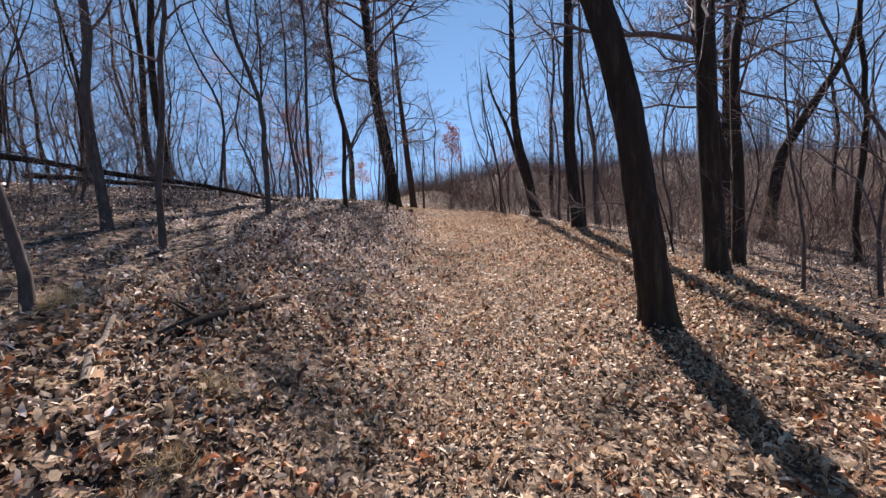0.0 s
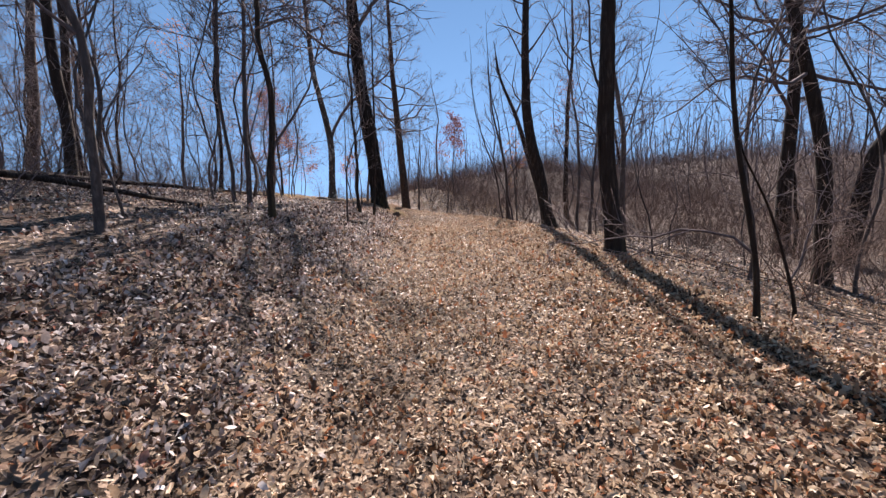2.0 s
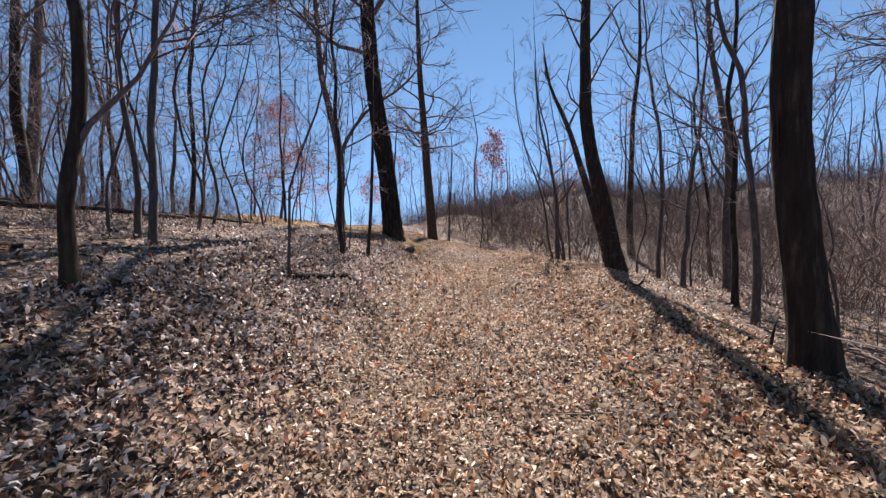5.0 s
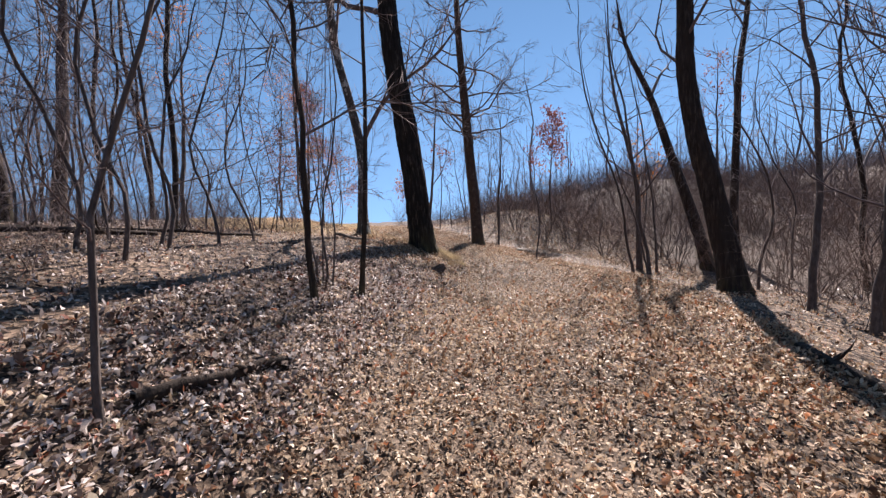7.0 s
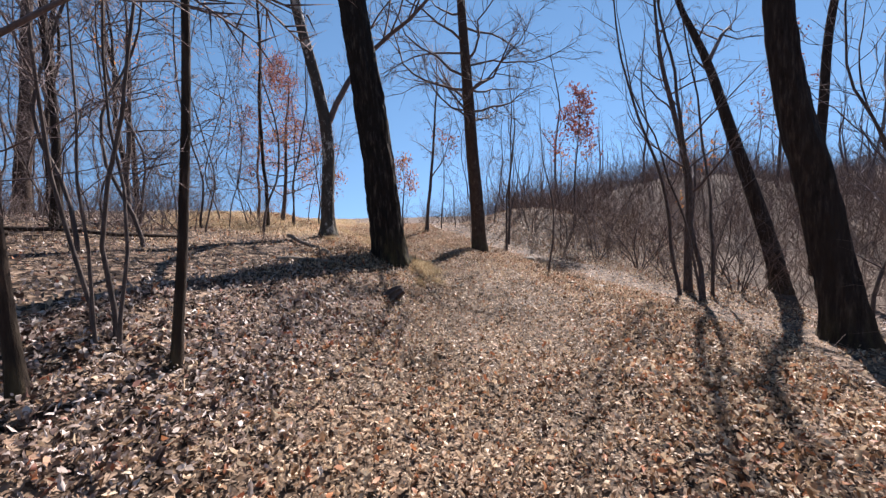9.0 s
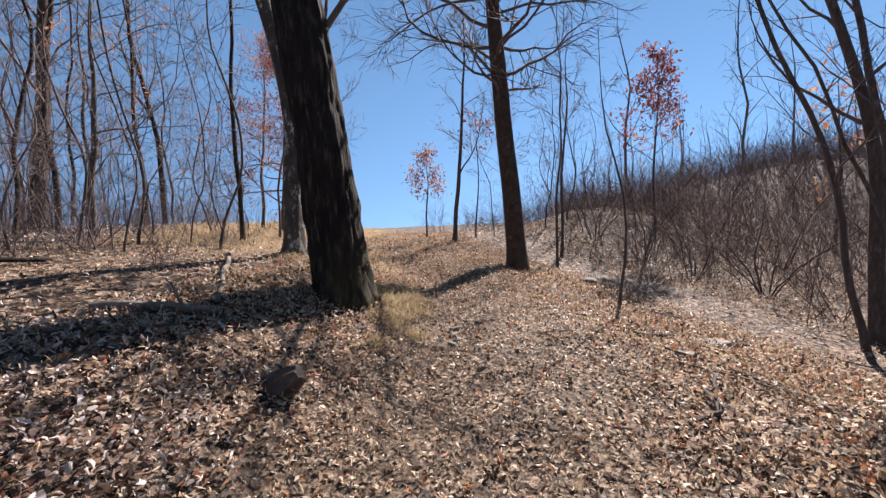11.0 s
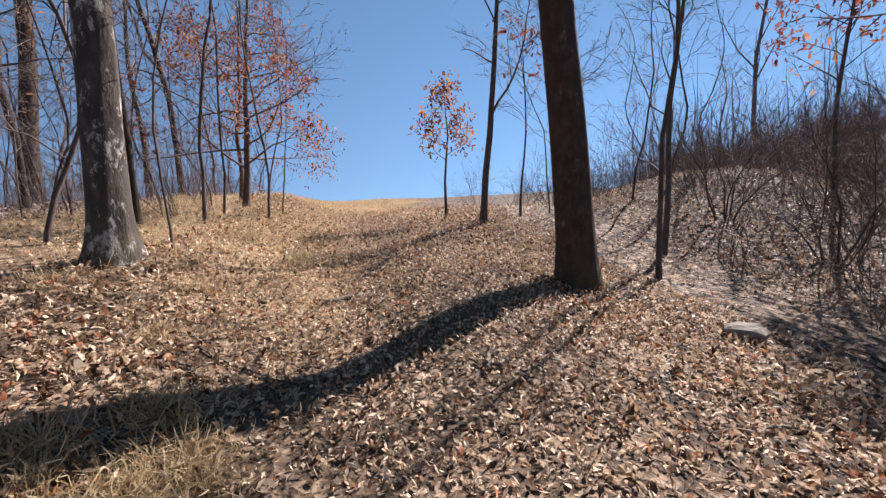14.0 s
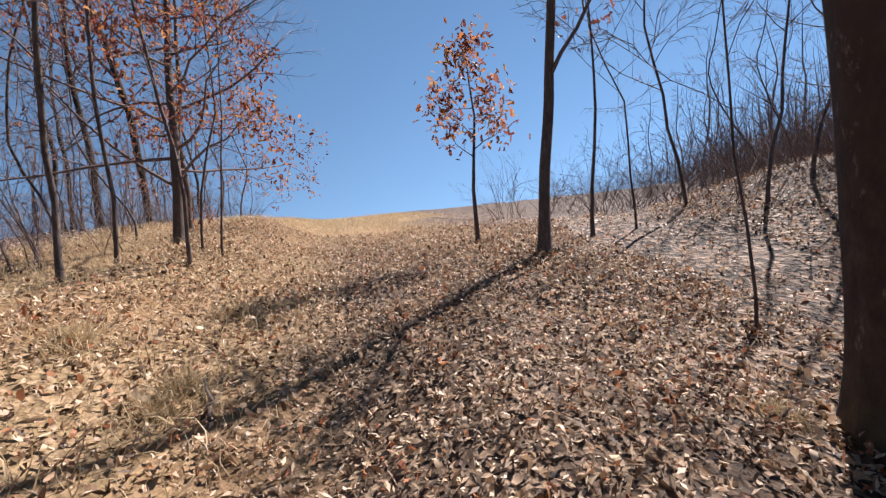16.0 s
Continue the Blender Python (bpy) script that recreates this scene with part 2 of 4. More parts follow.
# ---- mesh helpers ----
class Shell:
    """Vertices and faces of one mesh in the making."""

    def __init__(self):
        self.v, self.f = [], []

    def tube(self, pts, radii, sides=6, turn=0.0, rough=0.0, seed=0, tip=True):
        """A tapered tube along pts; the last ring closes to a point."""
        n = len(pts)
        base = len(self.v)
        ring = [(math.cos(turn + 2 * math.pi * i / sides), math.sin(turn + 2 * math.pi * i / sides)) for i in range(sides)]
        side = None
        for k in range(n):
            a, c = pts[max(k - 1, 0)], pts[min(k + 1, n - 1)]
            d = (c - a).normalized()
            if side is None:
                side = d.orthogonal().normalized()
            side = (side - d * side.dot(d)).normalized()
            other = d.cross(side)
            if k == n - 1 and tip:
                self.v.append(tuple(pts[k]))
                break
            for i, (u, w) in enumerate(ring):
                r = radii[k]
                if rough:
                    q = Vector((u * 2.2, w * 2.2, pts[k].z * 0.55 + seed))
                    r *= 1 + rough * noise.noise(q) + 0.55 * rough * noise.noise(Vector((u * 7.5, w * 7.5, pts[k].z * 1.6 + seed)))
                    if sides > 40:
                        r *= 0.96 + 0.22 * abs(noise.noise(Vector((u * 9, w * 9, pts[k].z * 1.7 + seed)))) + 0.05 * noise.noise(Vector((u * 24, w * 24, pts[k].z * 7)))
                p = pts[k] + side * (u * r) + other * (w * r)
                self.v.append((p.x, p.y, p.z))
        for k in range(n - 1):
            a = base + k * sides
            if k == n - 2 and tip:
                end = base + (n - 1) * sides
                self.f += [(a + i, a + (i + 1) % sides, end) for i in range(sides)]
            else:
                self.f += [(a + i, a + (i + 1) % sides, a + sides + (i + 1) % sides, a + sides + i) for i in range(sides)]
        if not tip:
            e = base + (n - 1) * sides
            self.f.append(tuple(e + i for i in range(sides)))

    def mesh(self, name, material, soft=True):
        me = bpy.data.meshes.new(name)
        me.from_pydata(self.v, [], self.f)
        me.materials.append(material)
        if soft:
            me.polygons.foreach_set("use_smooth", [True] * len(me.polygons))
        return me


def part(name, me, parent, label=""):
    ob = new(name, me)
    ob.parent = parent
    return tagged(ob, label)


LEAF = np.array(((0, 0, 0), (0.30, 0.26, 0.03), (0.62, 0.17, 0.05), (0.72, 0.3, 0.09), (1.0, 0, 0.02), (0.72, -0.3, 0.09), (0.62, -0.17, 0.05), (0.30, -0.26, 0.03), (0.5, 0, -0.05)))
LEAF_FACES = np.array(((8, 0, 1), (8, 1, 2), (8, 2, 3), (8, 3, 4), (8, 4, 5), (8, 5, 6), (8, 6, 7), (8, 7, 0)))
PLAIN = np.array(((0, 0, 0), (0.35, 0.27, 0.05), (0.75, 0.22, 0.09), (1.0, 0, 0.0), (0.7, -0.24, 0.07), (0.3, -0.25, 0.04)))
PLAIN_FACES = np.array(((0, 1, 5), (1, 2, 4), (1, 4, 5), (2, 3, 4)))
BIT = np.array(((0, 0, 0), (0.5, 0.3, 0.08), (1, 0, 0), (0.45, -0.28, 0.02)))
BIT_FACES = np.array(((0, 1, 2), (0, 2, 3)))


def turns(rng, n, tilt):
    """Random rotations: any heading, tipped by about tilt."""
    yaw, p, r = rng.uniform(0, 2 * np.pi, n), rng.normal(0, tilt, n), rng.normal(0, tilt, n)
    cy, sy, cp, sp, cr, sr = np.cos(yaw), np.sin(yaw), np.cos(p), np.sin(p), np.cos(r), np.sin(r)
    m = np.empty((n, 3, 3))
    m[:, 0, 0], m[:, 0, 1], m[:, 0, 2] = cy * cp, cy * sp * sr - sy * cr, cy * sp * cr + sy * sr
    m[:, 1, 0], m[:, 1, 1], m[:, 1, 2] = sy * cp, sy * sp * sr + cy * cr, sy * sp * cr - cy * sr
    m[:, 2, 0], m[:, 2, 1], m[:, 2, 2] = -sp, cp * sr, cp * cr
    return m


def strew(name, places, sizes, tilt, material, rng, shape=LEAF, faces=LEAF_FACES, curl=0.0):
    """Many small flat things at places, in one mesh."""
    n = len(places)
    form = np.repeat(shape[None], n, 0)
    if curl:
        c = rng.normal(0, curl, n)[:, None]
        form[:, :, 2] += c * (form[:, :, 0] - 0.5) ** 2 + np.abs(rng.normal(0, curl, n))[:, None] * form[:, :, 1] ** 2 * 3
    form = form * (sizes[:, None, None] * np.stack((np.ones(n), rng.uniform(0.45, 1.0, n), np.ones(n)), 1)[:, None, :])
    pts = np.einsum("nij,nkj->nki", turns(rng, n, tilt), form) + places[:, None, :]
    k = len(shape)
    idx = (faces[None] + (np.arange(n) * k)[:, None, None]).reshape(-1, 3)
    me = bpy.data.meshes.new(name)
    me.vertices.add(n * k)
    me.vertices.foreach_set("co", pts.reshape(-1))
    me.loops.add(idx.size)
    me.loops.foreach_set("vertex_index", idx.reshape(-1).astype(np.int32))
    me.polygons.add(len(idx))
    me.polygons.foreach_set("loop_start", np.arange(0, idx.size, 3, dtype=np.int32))
    me.update(calc_edges=True)
    me.materials.append(material)
    return me


# ---- ground ----
def axis(lo, hi, step, far):
    fine = np.arange(lo, hi + 1e-6, step)
    out = step * 1.35 ** np.arange(1, 60)
    run = np.cumsum(out)
    run = run[run < far]
    return np.concatenate((lo - run[::-1], fine, hi + run))


def straw_share(x, y):
    """How far the ground is dry grass, from 0 to 1."""
    u = x - along(y, PX)
    field = smooth((y - 29.0 + 0.25 * np.abs(u + 1)) / 4.0) * smooth((6.5 - np.abs(u + 3.0)) / 3.0 + (y > 36) * 0.7)
    verge = smooth((y - 23.0) / 2.5) * smooth((-u - 0.4) / 1.2) * smooth((u + 10) / 3) * 0.74
    return np.clip(np.maximum(field, verge), 0, 1)


gx, gy = axis(-14, 15, 0.2, 900), axis(-3, 40, 0.2, 900)
X, Y = np.meshgrid(gx, gy)
Z = height(X, Y)
verts = np.stack((X, Y, Z), -1).reshape(-1, 3)
nx, ny = len(gx), len(gy)
corner = (np.arange(ny - 1)[:, None] * nx + np.arange(nx - 1)[None]).reshape(-1)
quads = np.stack((corner, corner + 1, corner + nx + 1, corner + nx), 1)
ground_mesh = bpy.data.meshes.new("ground")
ground_mesh.from_pydata(verts.tolist(), [], quads.tolist())
ground_mesh.polygons.foreach_set("use_smooth", [True] * len(quads))
side_of = (X - along(Y, PX)).reshape(-1)
trod = smooth((1.75 - np.abs(side_of + 0.1)) / 0.9) * (1 - 0.5 * smooth((Y.reshape(-1) - 30) / 6))
ground_mesh.attributes.new("trodden", "FLOAT", "POINT").data.foreach_set("value", (0.75 * trod).astype(np.float32))
ground_mesh.attributes.new("straw", "FLOAT", "POINT").data.foreach_set("value", straw_share(X, Y).reshape(-1).astype(np.float32))
brushy = smooth((side_of - 6.5) / 4) * (1 - straw_share(X, Y).reshape(-1)) * (1 - smooth((25.5 - np.abs(Y.reshape(-1))) / 3) * (side_of < 9))
ground_mesh.attributes.new("duff", "FLOAT", "POINT").data.foreach_set("value", brushy.astype(np.float32))
ground_mesh.materials.append(GROUND)
tagged(new("ground", ground_mesh), "brown leaf-strewn woodland ground with a trodden path", "ground", kind="structure")


# ---- trees ----
def wander(rng, start, way, length, steps, lift, bend):
    """A limb's line: it bends by chance and is drawn upwards."""
    pts, d, p = [start], way.normalized(), start.copy()
    for _ in range(steps):
        d = (d + Vector((rng.gauss(0, bend), rng.gauss(0, bend), rng.gauss(0, bend) + lift))).normalized()
        p = p + d * (length / steps)
        pts.append(p)
    return pts


def limb(sh, rng, start, way, length, r, level, detail, lift, ends, bend=0.16, cuts=(6, 3, 1), least=0.0035):
    steps = cuts[level]
    pts = wander(rng, start, way, length, steps, lift, bend)
    sh.tube(pts, [max(r * (1 - k / steps * 0.85), least) for k in range(steps + 1)], (5, 3, 3)[level])
    if level == 2:
        ends.append(pts[-1])
        return
    kids = (detail, max(3, detail - 1))[level]
    for j in range(kids):
        f = 0.22 + 0.76 * (j + rng.random()) / kids
        k = min(int(f * steps), steps - 1)
        q = pts[k].lerp(pts[k + 1], f * steps - k)
        d = (pts[k + 1] - pts[k]).normalized()
        across = d.orthogonal()
        across.rotate(Matrix.Rotation(rng.uniform(0, 6.283), 3, d))
        limb(sh, rng, q, d * rng.uniform(0.55, 0.95) + across.normalized() * rng.uniform(0.5, 0.85), length * (1 - 0.6 * f) * rng.uniform(0.45, 0.7), max(r * (1 - 0.75 * f) * 0.55, 0.0025), level + 1, detail, lift * 0.8, ends, bend, cuts, least)


def grow_tree(seed, r, line, top, first, limbs, reach, rise=(20, 50), detail=6, sides=8, rough=0.08, step=0.5, flare=0.5, lift=0.05, wild=0.05, forks=(), cuts=(6, 3, 1), bend=0.16, bias=0.85, least=0.0035):
    """Trunk and branch meshes about the origin. line: (dx, dy, h) on the trunk's way up; top: its height; first: where limbs begin;
    forks: (h, heading, rise, length, share of the trunk's radius) of heavy limbs."""
    rng = random.Random(seed)
    hs = [0.0] + [p[2] for p in line]
    xs, ys = [0.0] + [p[0] for p in line], [0.0] + [p[1] for p in line]
    if top > hs[-1]:
        grow = (top - hs[-1]) * 0.35 / max(hs[-1] - hs[-2], 0.5)
        xs.append(xs[-1] + (xs[-1] - xs[-2]) * grow)
        ys.append(ys[-1] + (ys[-1] - ys[-2]) * grow)
        hs.append(top)
    fine = list(np.concatenate((np.arange(-0.25, min(6.0, top), step), np.arange(min(6.0, top), top, max(step, 0.6)), [top])))
    pts, radii = [], []
    for h in fine:
        w = wild * min(max(h, 0), 1.5)
        avg = lambda a: sum(float(np.interp(h + o, hs, a)) for o in (-0.5, -0.25, 0, 0.25, 0.5)) / 5
        kink = 0.055 * min(max(h, 0), 1.2) * min(1.0, max(0.0, (0.16 - r) / 0.08)) * min(1.0, wild / 0.08)
        kx, ky = noise.noise(Vector((h * 0.95, seed * 1.7, 0.3))), noise.noise(Vector((h * 0.95, seed * 1.7, 9.3)))
        pts.append(Vector((avg(xs) + w * math.sin(h * 1.1 + seed) * 0.6 + kink * 2.2 * kx, avg(ys) + w * math.cos(h * 0.9 + seed * 2) * 0.6 + kink * 2.2 * ky, h)))
        radii.append(max(r * (1 - max(h, 0) / top) ** 0.75 * (1 + flare * math.exp(-max(h + 0.05, 0) / (0.55 * r + 0.12))), 0.004))
    trunk = Shell()
    trunk.tube(pts, radii, sides, rough=rough, seed=seed * 3.7)
    crown, ends = Shell(), []
    at = lambda h: Vector((float(np.interp(h, fine, [p.x for p in pts])), float(np.interp(h, fine, [p.y for p in pts])), h))
    for h, head, up, length, share in forks:
        rr = r * (1 - h / top) ** 0.75 * share
        d = Vector((math.cos(radians(head)) * math.cos(radians(up)), math.sin(radians(head)) * math.cos(radians(up)), math.sin(radians(up))))
        limb(crown, rng, at(h), d, length, rr, 0, detail + 2, lift, ends, 0.2, (9, 4, 1), least)
    head = rng.uniform(0, 6.28)
    for i in range(limbs):
        f = (i + rng.random()) / limbs
        h = first + (top * 0.97 - first) * f ** bias
        head += 2.4 + rng.uniform(-0.5, 0.5)
        up = radians(rng.uniform(*rise))
        length = reach * (1 - 0.72 * (h - first) / (top - first)) * rng.uniform(0.65, 1.15)
        rr = min(r * (1 - h / top) ** 0.75 * 0.42, 0.012 + length * 0.011)
        limb(crown, rng, at(h), Vector((math.cos(head) * math.cos(up), math.sin(head) * math.cos(up), math.sin(up))), length, rr, 0, detail, lift, ends, bend, cuts, least)
    return trunk, crown, ends


def leaves_on(ends, seed, per, size, material, keep=lambda p: True, spread=0.12):
    rng = np.random.default_rng(seed)
    q = np.array([tuple(p) for p in ends if keep(p)])
    q = np.repeat(q, per, 0) + rng.normal(0, spread, (len(q) * per, 3))
    return strew("leaves", q, rng.uniform(size * 0.6, size * 1.3, len(q)), 0.9, material, rng, curl=0.3)


def plant_tree(x, y, r, line, top, first, limbs, reach, label, seed, bark_mat=BARK, twig_mat=TWIG, name="bare_tree", leaf=None, group="", **form):
    """A tree that stands at (x, y), with its trunk, branches and, where it has kept them, leaves."""
    trunk, crown, ends = grow_tree(seed, r, line, top, first, limbs, reach, **form)
    root = new(name)
    root.location = (x, y, float(height(x, y)) - 0.02)
    part("trunk", trunk.mesh("trunk", bark_mat), root)
    tagged(part("crown", crown.mesh("crown", twig_mat), root), kind="stuff")
    for i, (per, size, material, keep, words) in enumerate(leaf or ()):
        tagged(part("foliage", leaves_on(ends, seed + i, per, size, material, keep), root, words), kind="stuff")
    return tagged(root, label, "tree", group)


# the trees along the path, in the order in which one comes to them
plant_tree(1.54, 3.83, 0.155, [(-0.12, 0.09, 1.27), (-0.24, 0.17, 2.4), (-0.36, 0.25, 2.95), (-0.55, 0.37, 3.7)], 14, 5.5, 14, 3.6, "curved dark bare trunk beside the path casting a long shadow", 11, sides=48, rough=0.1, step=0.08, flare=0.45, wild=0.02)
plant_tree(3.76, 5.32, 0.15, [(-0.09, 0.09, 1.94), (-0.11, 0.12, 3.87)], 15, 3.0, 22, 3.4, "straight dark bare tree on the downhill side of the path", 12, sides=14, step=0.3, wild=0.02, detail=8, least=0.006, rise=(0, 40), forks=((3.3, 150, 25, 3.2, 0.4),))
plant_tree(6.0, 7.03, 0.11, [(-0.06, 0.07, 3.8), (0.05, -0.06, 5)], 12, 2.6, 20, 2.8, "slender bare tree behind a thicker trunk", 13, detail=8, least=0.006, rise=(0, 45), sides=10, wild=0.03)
plant_tree(15.2, 14.2, 0.26, [(0.36, -0.4, 3.4), (0.8, -1.0, 5.0), (1.4, -1.9, 7.0)], 10, 4.0, 8, 3.0, "leaning bare tree with a broken side limb", 14, sides=12, forks=((4.6, 60, 60, 1.2, 0.6),))
plant_tree(4.33, 4.6, 0.025, [(-0.02, 0.02, 1.65), (-0.08, 0.11, 2.34)], 4.2, 0.9, 9, 1.3, "thin bare sapling among the leaves", 15, bark_mat=BARK_THIN, sides=6, wild=0.06)
plant_tree(-3.57, 3.69, 0.038, [(0.04, 0.03, 0.57), (-0.05, 0.0, 1.28)], 6, 1.3, 9, 1.6, "thin crooked bare sapling on the bank", 16, bark_mat=BARK_THIN, sides=6, wild=0.12)
plant_tree(-4.73, 7.02, 0.07, [(0.0, 0.04, 1.45), (-0.1, 0.04, 2.95)], 9, 2.0, 11, 2.2, "slender bare tree on the bank", 17, bark_mat=BARK_THIN, sides=8, wild=0.08)
plant_tree(-3.58, 5.84, 0.042, [(0.06, 0.04, 1.36), (0.2, 0.11, 2.67)], 8, 1.6, 10, 1.8, "thin straight bare sapling on the bank", 18, bark_mat=BARK_THIN, sides=6, wild=0.05)
plant_tree(-3.01, 9.19, 0.055, [(0.0, 0.01, 2.1), (-0.25, -0.03, 3.47)], 8, 2.0, 10, 2.0, "slender forked bare sapling on the bank", 19, bark_mat=BARK_THIN, sides=7, wild=0.1, forks=((2.2, 190, 55, 3.2, 0.6),))
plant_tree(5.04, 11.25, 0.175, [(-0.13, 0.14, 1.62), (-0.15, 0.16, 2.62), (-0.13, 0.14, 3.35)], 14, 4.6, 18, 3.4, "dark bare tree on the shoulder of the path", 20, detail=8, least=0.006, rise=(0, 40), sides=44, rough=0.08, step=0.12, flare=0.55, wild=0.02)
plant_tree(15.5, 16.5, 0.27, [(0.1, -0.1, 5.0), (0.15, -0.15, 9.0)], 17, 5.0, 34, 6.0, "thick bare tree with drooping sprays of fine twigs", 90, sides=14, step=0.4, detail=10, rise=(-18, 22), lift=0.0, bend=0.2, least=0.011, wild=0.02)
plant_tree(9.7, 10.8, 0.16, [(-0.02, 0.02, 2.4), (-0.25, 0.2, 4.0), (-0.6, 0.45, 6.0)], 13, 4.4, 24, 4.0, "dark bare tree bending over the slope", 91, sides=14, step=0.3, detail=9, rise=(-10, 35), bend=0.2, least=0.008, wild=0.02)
plant_tree(4.07, 7.32, 0.032, [(-0.05, 0.01, 1.0), (-0.27, 0.05, 1.8), (-0.38, 0.07, 3.1), (-0.47, 0.09, 3.8)], 7.0, 1.9, 13, 1.9, "thin dark sapling kinked above its foot", 92, bark_mat=BARK, sides=8, step=0.2, detail=7, least=0.005, wild=0.02, forks=((0.75, 150, 62, 2.4, 0.6),))
plant_tree(5.2, 7.8, 0.022, [(-0.05, 0.01, 0.6), (-0.3, 0.1, 1.3), (-0.75, 0.2, 2.2)], 3.6, 0.7, 10, 1.2, "thin forked sapling leaning over the slope", 93, bark_mat=BARK, sides=7, step=0.2, least=0.005, wild=0.05, forks=((0.5, 20, 60, 1.8, 0.8),))
plant_tree(7.58, 15.16, 0.062, [(-0.03, 0.03, 2.0), (-0.12, 0.1, 4.0), (-0.05, 0.05, 6.0)], 10, 1.6, 20, 2.4, "slender dark bare tree below the path", 94, bark_mat=BARK, sides=9, step=0.25, detail=7, least=0.007, wild=0.07, forks=((2.2, 160, 62, 3.4, 0.6),))
plant_tree(6.23, 13.25, 0.055, [(0.06, -0.05, 2.25), (-0.15, 0.13, 3.51), (-0.39, 0.34, 4.84)], 9, 1.5, 17, 2.2, "thin bare tree on the slope below the path", 21, bark_mat=BARK_THIN, sides=7, wild=0.08)
plant_tree(10.24, 18.47, 0.125, [(-0.08, 0.07, 4.21), (-0.3, 0.25, 6.63), (-0.41, 0.34, 8.24)], 13, 2.4, 20, 2.8, "slender bare tree standing in brush", 22, detail=8, least=0.007, bark_mat=BARK_THIN, sides=8)
plant_tree(8.15, 17.46, 0.065, [(0.04, -0.03, 2.98), (0.36, -0.27, 4.31)], 8, 1.4, 16, 2.4, "crooked thin bare tree in the brush", 23, bark_mat=BARK_THIN, sides=7, wild=0.1)
plant_tree(8.54, 19.1, 0.07, [(0.05, -0.03, 4.18), (-0.29, 0.17, 6.48)], 10, 1.8, 17, 2.4, "thin straight bare tree in the brush", 24, bark_mat=BARK_THIN, sides=7, wild=0.05)
plant_tree(7.6, 24.6, 0.1, [(-0.1, 0.04, 3.21), (-0.77, 0.28, 6.44)], 9, 1.8, 18, 2.6, "slender bare tree leaning over the brush", 25, bark_mat=BARK_THIN, sides=8)
plant_tree(-1.53, 11.32, 0.06, [(-0.06, -0.03, 0.46), (0.03, 0.04, 1.47), (0.1, 0.08, 1.94), (0.05, 0.06, 2.3)], 9, 1.9, 14, 3.0, "crooked dark bare tree on the bank", 26, detail=8, least=0.008, sides=10, step=0.25, wild=0.08, forks=((1.1, 40, 60, 2.6, 0.55),))
plant_tree(-2.66, 14.32, 0.062, [(0.05, 0.03, 2.04), (0.12, 0.07, 3.75)], 11, 2.6, 18, 2.8, "slim straight bare tree on the bank", 27, detail=8, least=0.008, bark_mat=BARK_THIN, sides=8, wild=0.04)
plant_tree(-3.1, 14.71, 0.05, [(-0.02, -0.01, 1.62), (-0.11, -0.07, 2.92), (-0.09, -0.05, 3.79)], 10, 2.2, 16, 2.6, "slim bare sapling beside another on the bank", 28, detail=8, least=0.008, bark_mat=BARK_THIN, sides=7, wild=0.06)
# two added trees: their dense high crowns only throw shade on the bank
plant_tree(-5.2, 20.6, 0.075, [(0.1, 0.05, 3), (0.2, 0.1, 6)], 14, 4.5, 30, 4.6, "tall slim bare tree with a dense twiggy crown, added to shade the bank", 88, detail=9, least=0.015, sides=8)
plant_tree(-3.9, 25.6, 0.055, [(-0.1, 0.05, 3), (-0.15, 0.1, 6)], 14, 5.5, 24, 4.0, "tall slim bare tree behind the pale one, added to shade the bank", 89, detail=9, least=0.011, sides=8)
plant_tree(-16.8, 29.0, 0.32, [(0.25, 0.25, 4.6), (0.48, 0.5, 9.5)], 17, 6.0, 16, 4.2, "tall grey bare tree far back in the wood", 29, bark_mat=BARK_SMOOTH, sides=10)
plant_tree(-0.34, 13.2, 0.024, [(0.05, 0.01, 1.47), (0.37, 0.09, 2.44)], 4.5, 0.9, 8, 1.2, "very thin bare sapling", 30, bark_mat=BARK_THIN, sides=6, wild=0.06)
plant_tree(-0.06, 16.08, 0.046, [(-0.11, -0.06, 1.0), (-0.13, -0.06, 1.6), (-0.1, -0.06, 2.26), (-0.08, -0.04, 3.01)], 9, 2.3, 15, 2.6, "thin winding dark tree at the top of the bank", 31, detail=8, least=0.008, bark_mat=BARK, sides=8, step=0.25, wild=0.08, forks=((2.1, 10, 40, 2.2, 0.5),))
plant_tree(0.33, 16.82, 0.04, [(0.07, 0.07, 1.09), (0.12, 0.11, 2.19), (0.15, 0.14, 2.84)], 9, 3.2, 14, 2.4, "thin straight tree rooted in the leaf bank", 32, detail=8, least=0.008, bark_mat=BARK, sides=8, step=0.3, wild=0.02)
for i, (dx, dy, lean) in enumerate(((0, 0, 0.0), (0.1, 0.06, 0.12), (-0.09, 0.08, -0.12), (0.02, 0.16, 0.05))):
    plant_tree(-0.17 + dx, 16.66 + dy, 0.013 + 0.002 * i, [(lean * 0.5, 0.01, 0.9), (lean, 0.02, 1.73)], 4.2 + 0.4 * i, 0.8, 9, 1.1, "very thin bare sapling in a close clump", 33 + i, bark_mat=BARK_THIN, sides=6, wild=0.16, group="sapling clump")
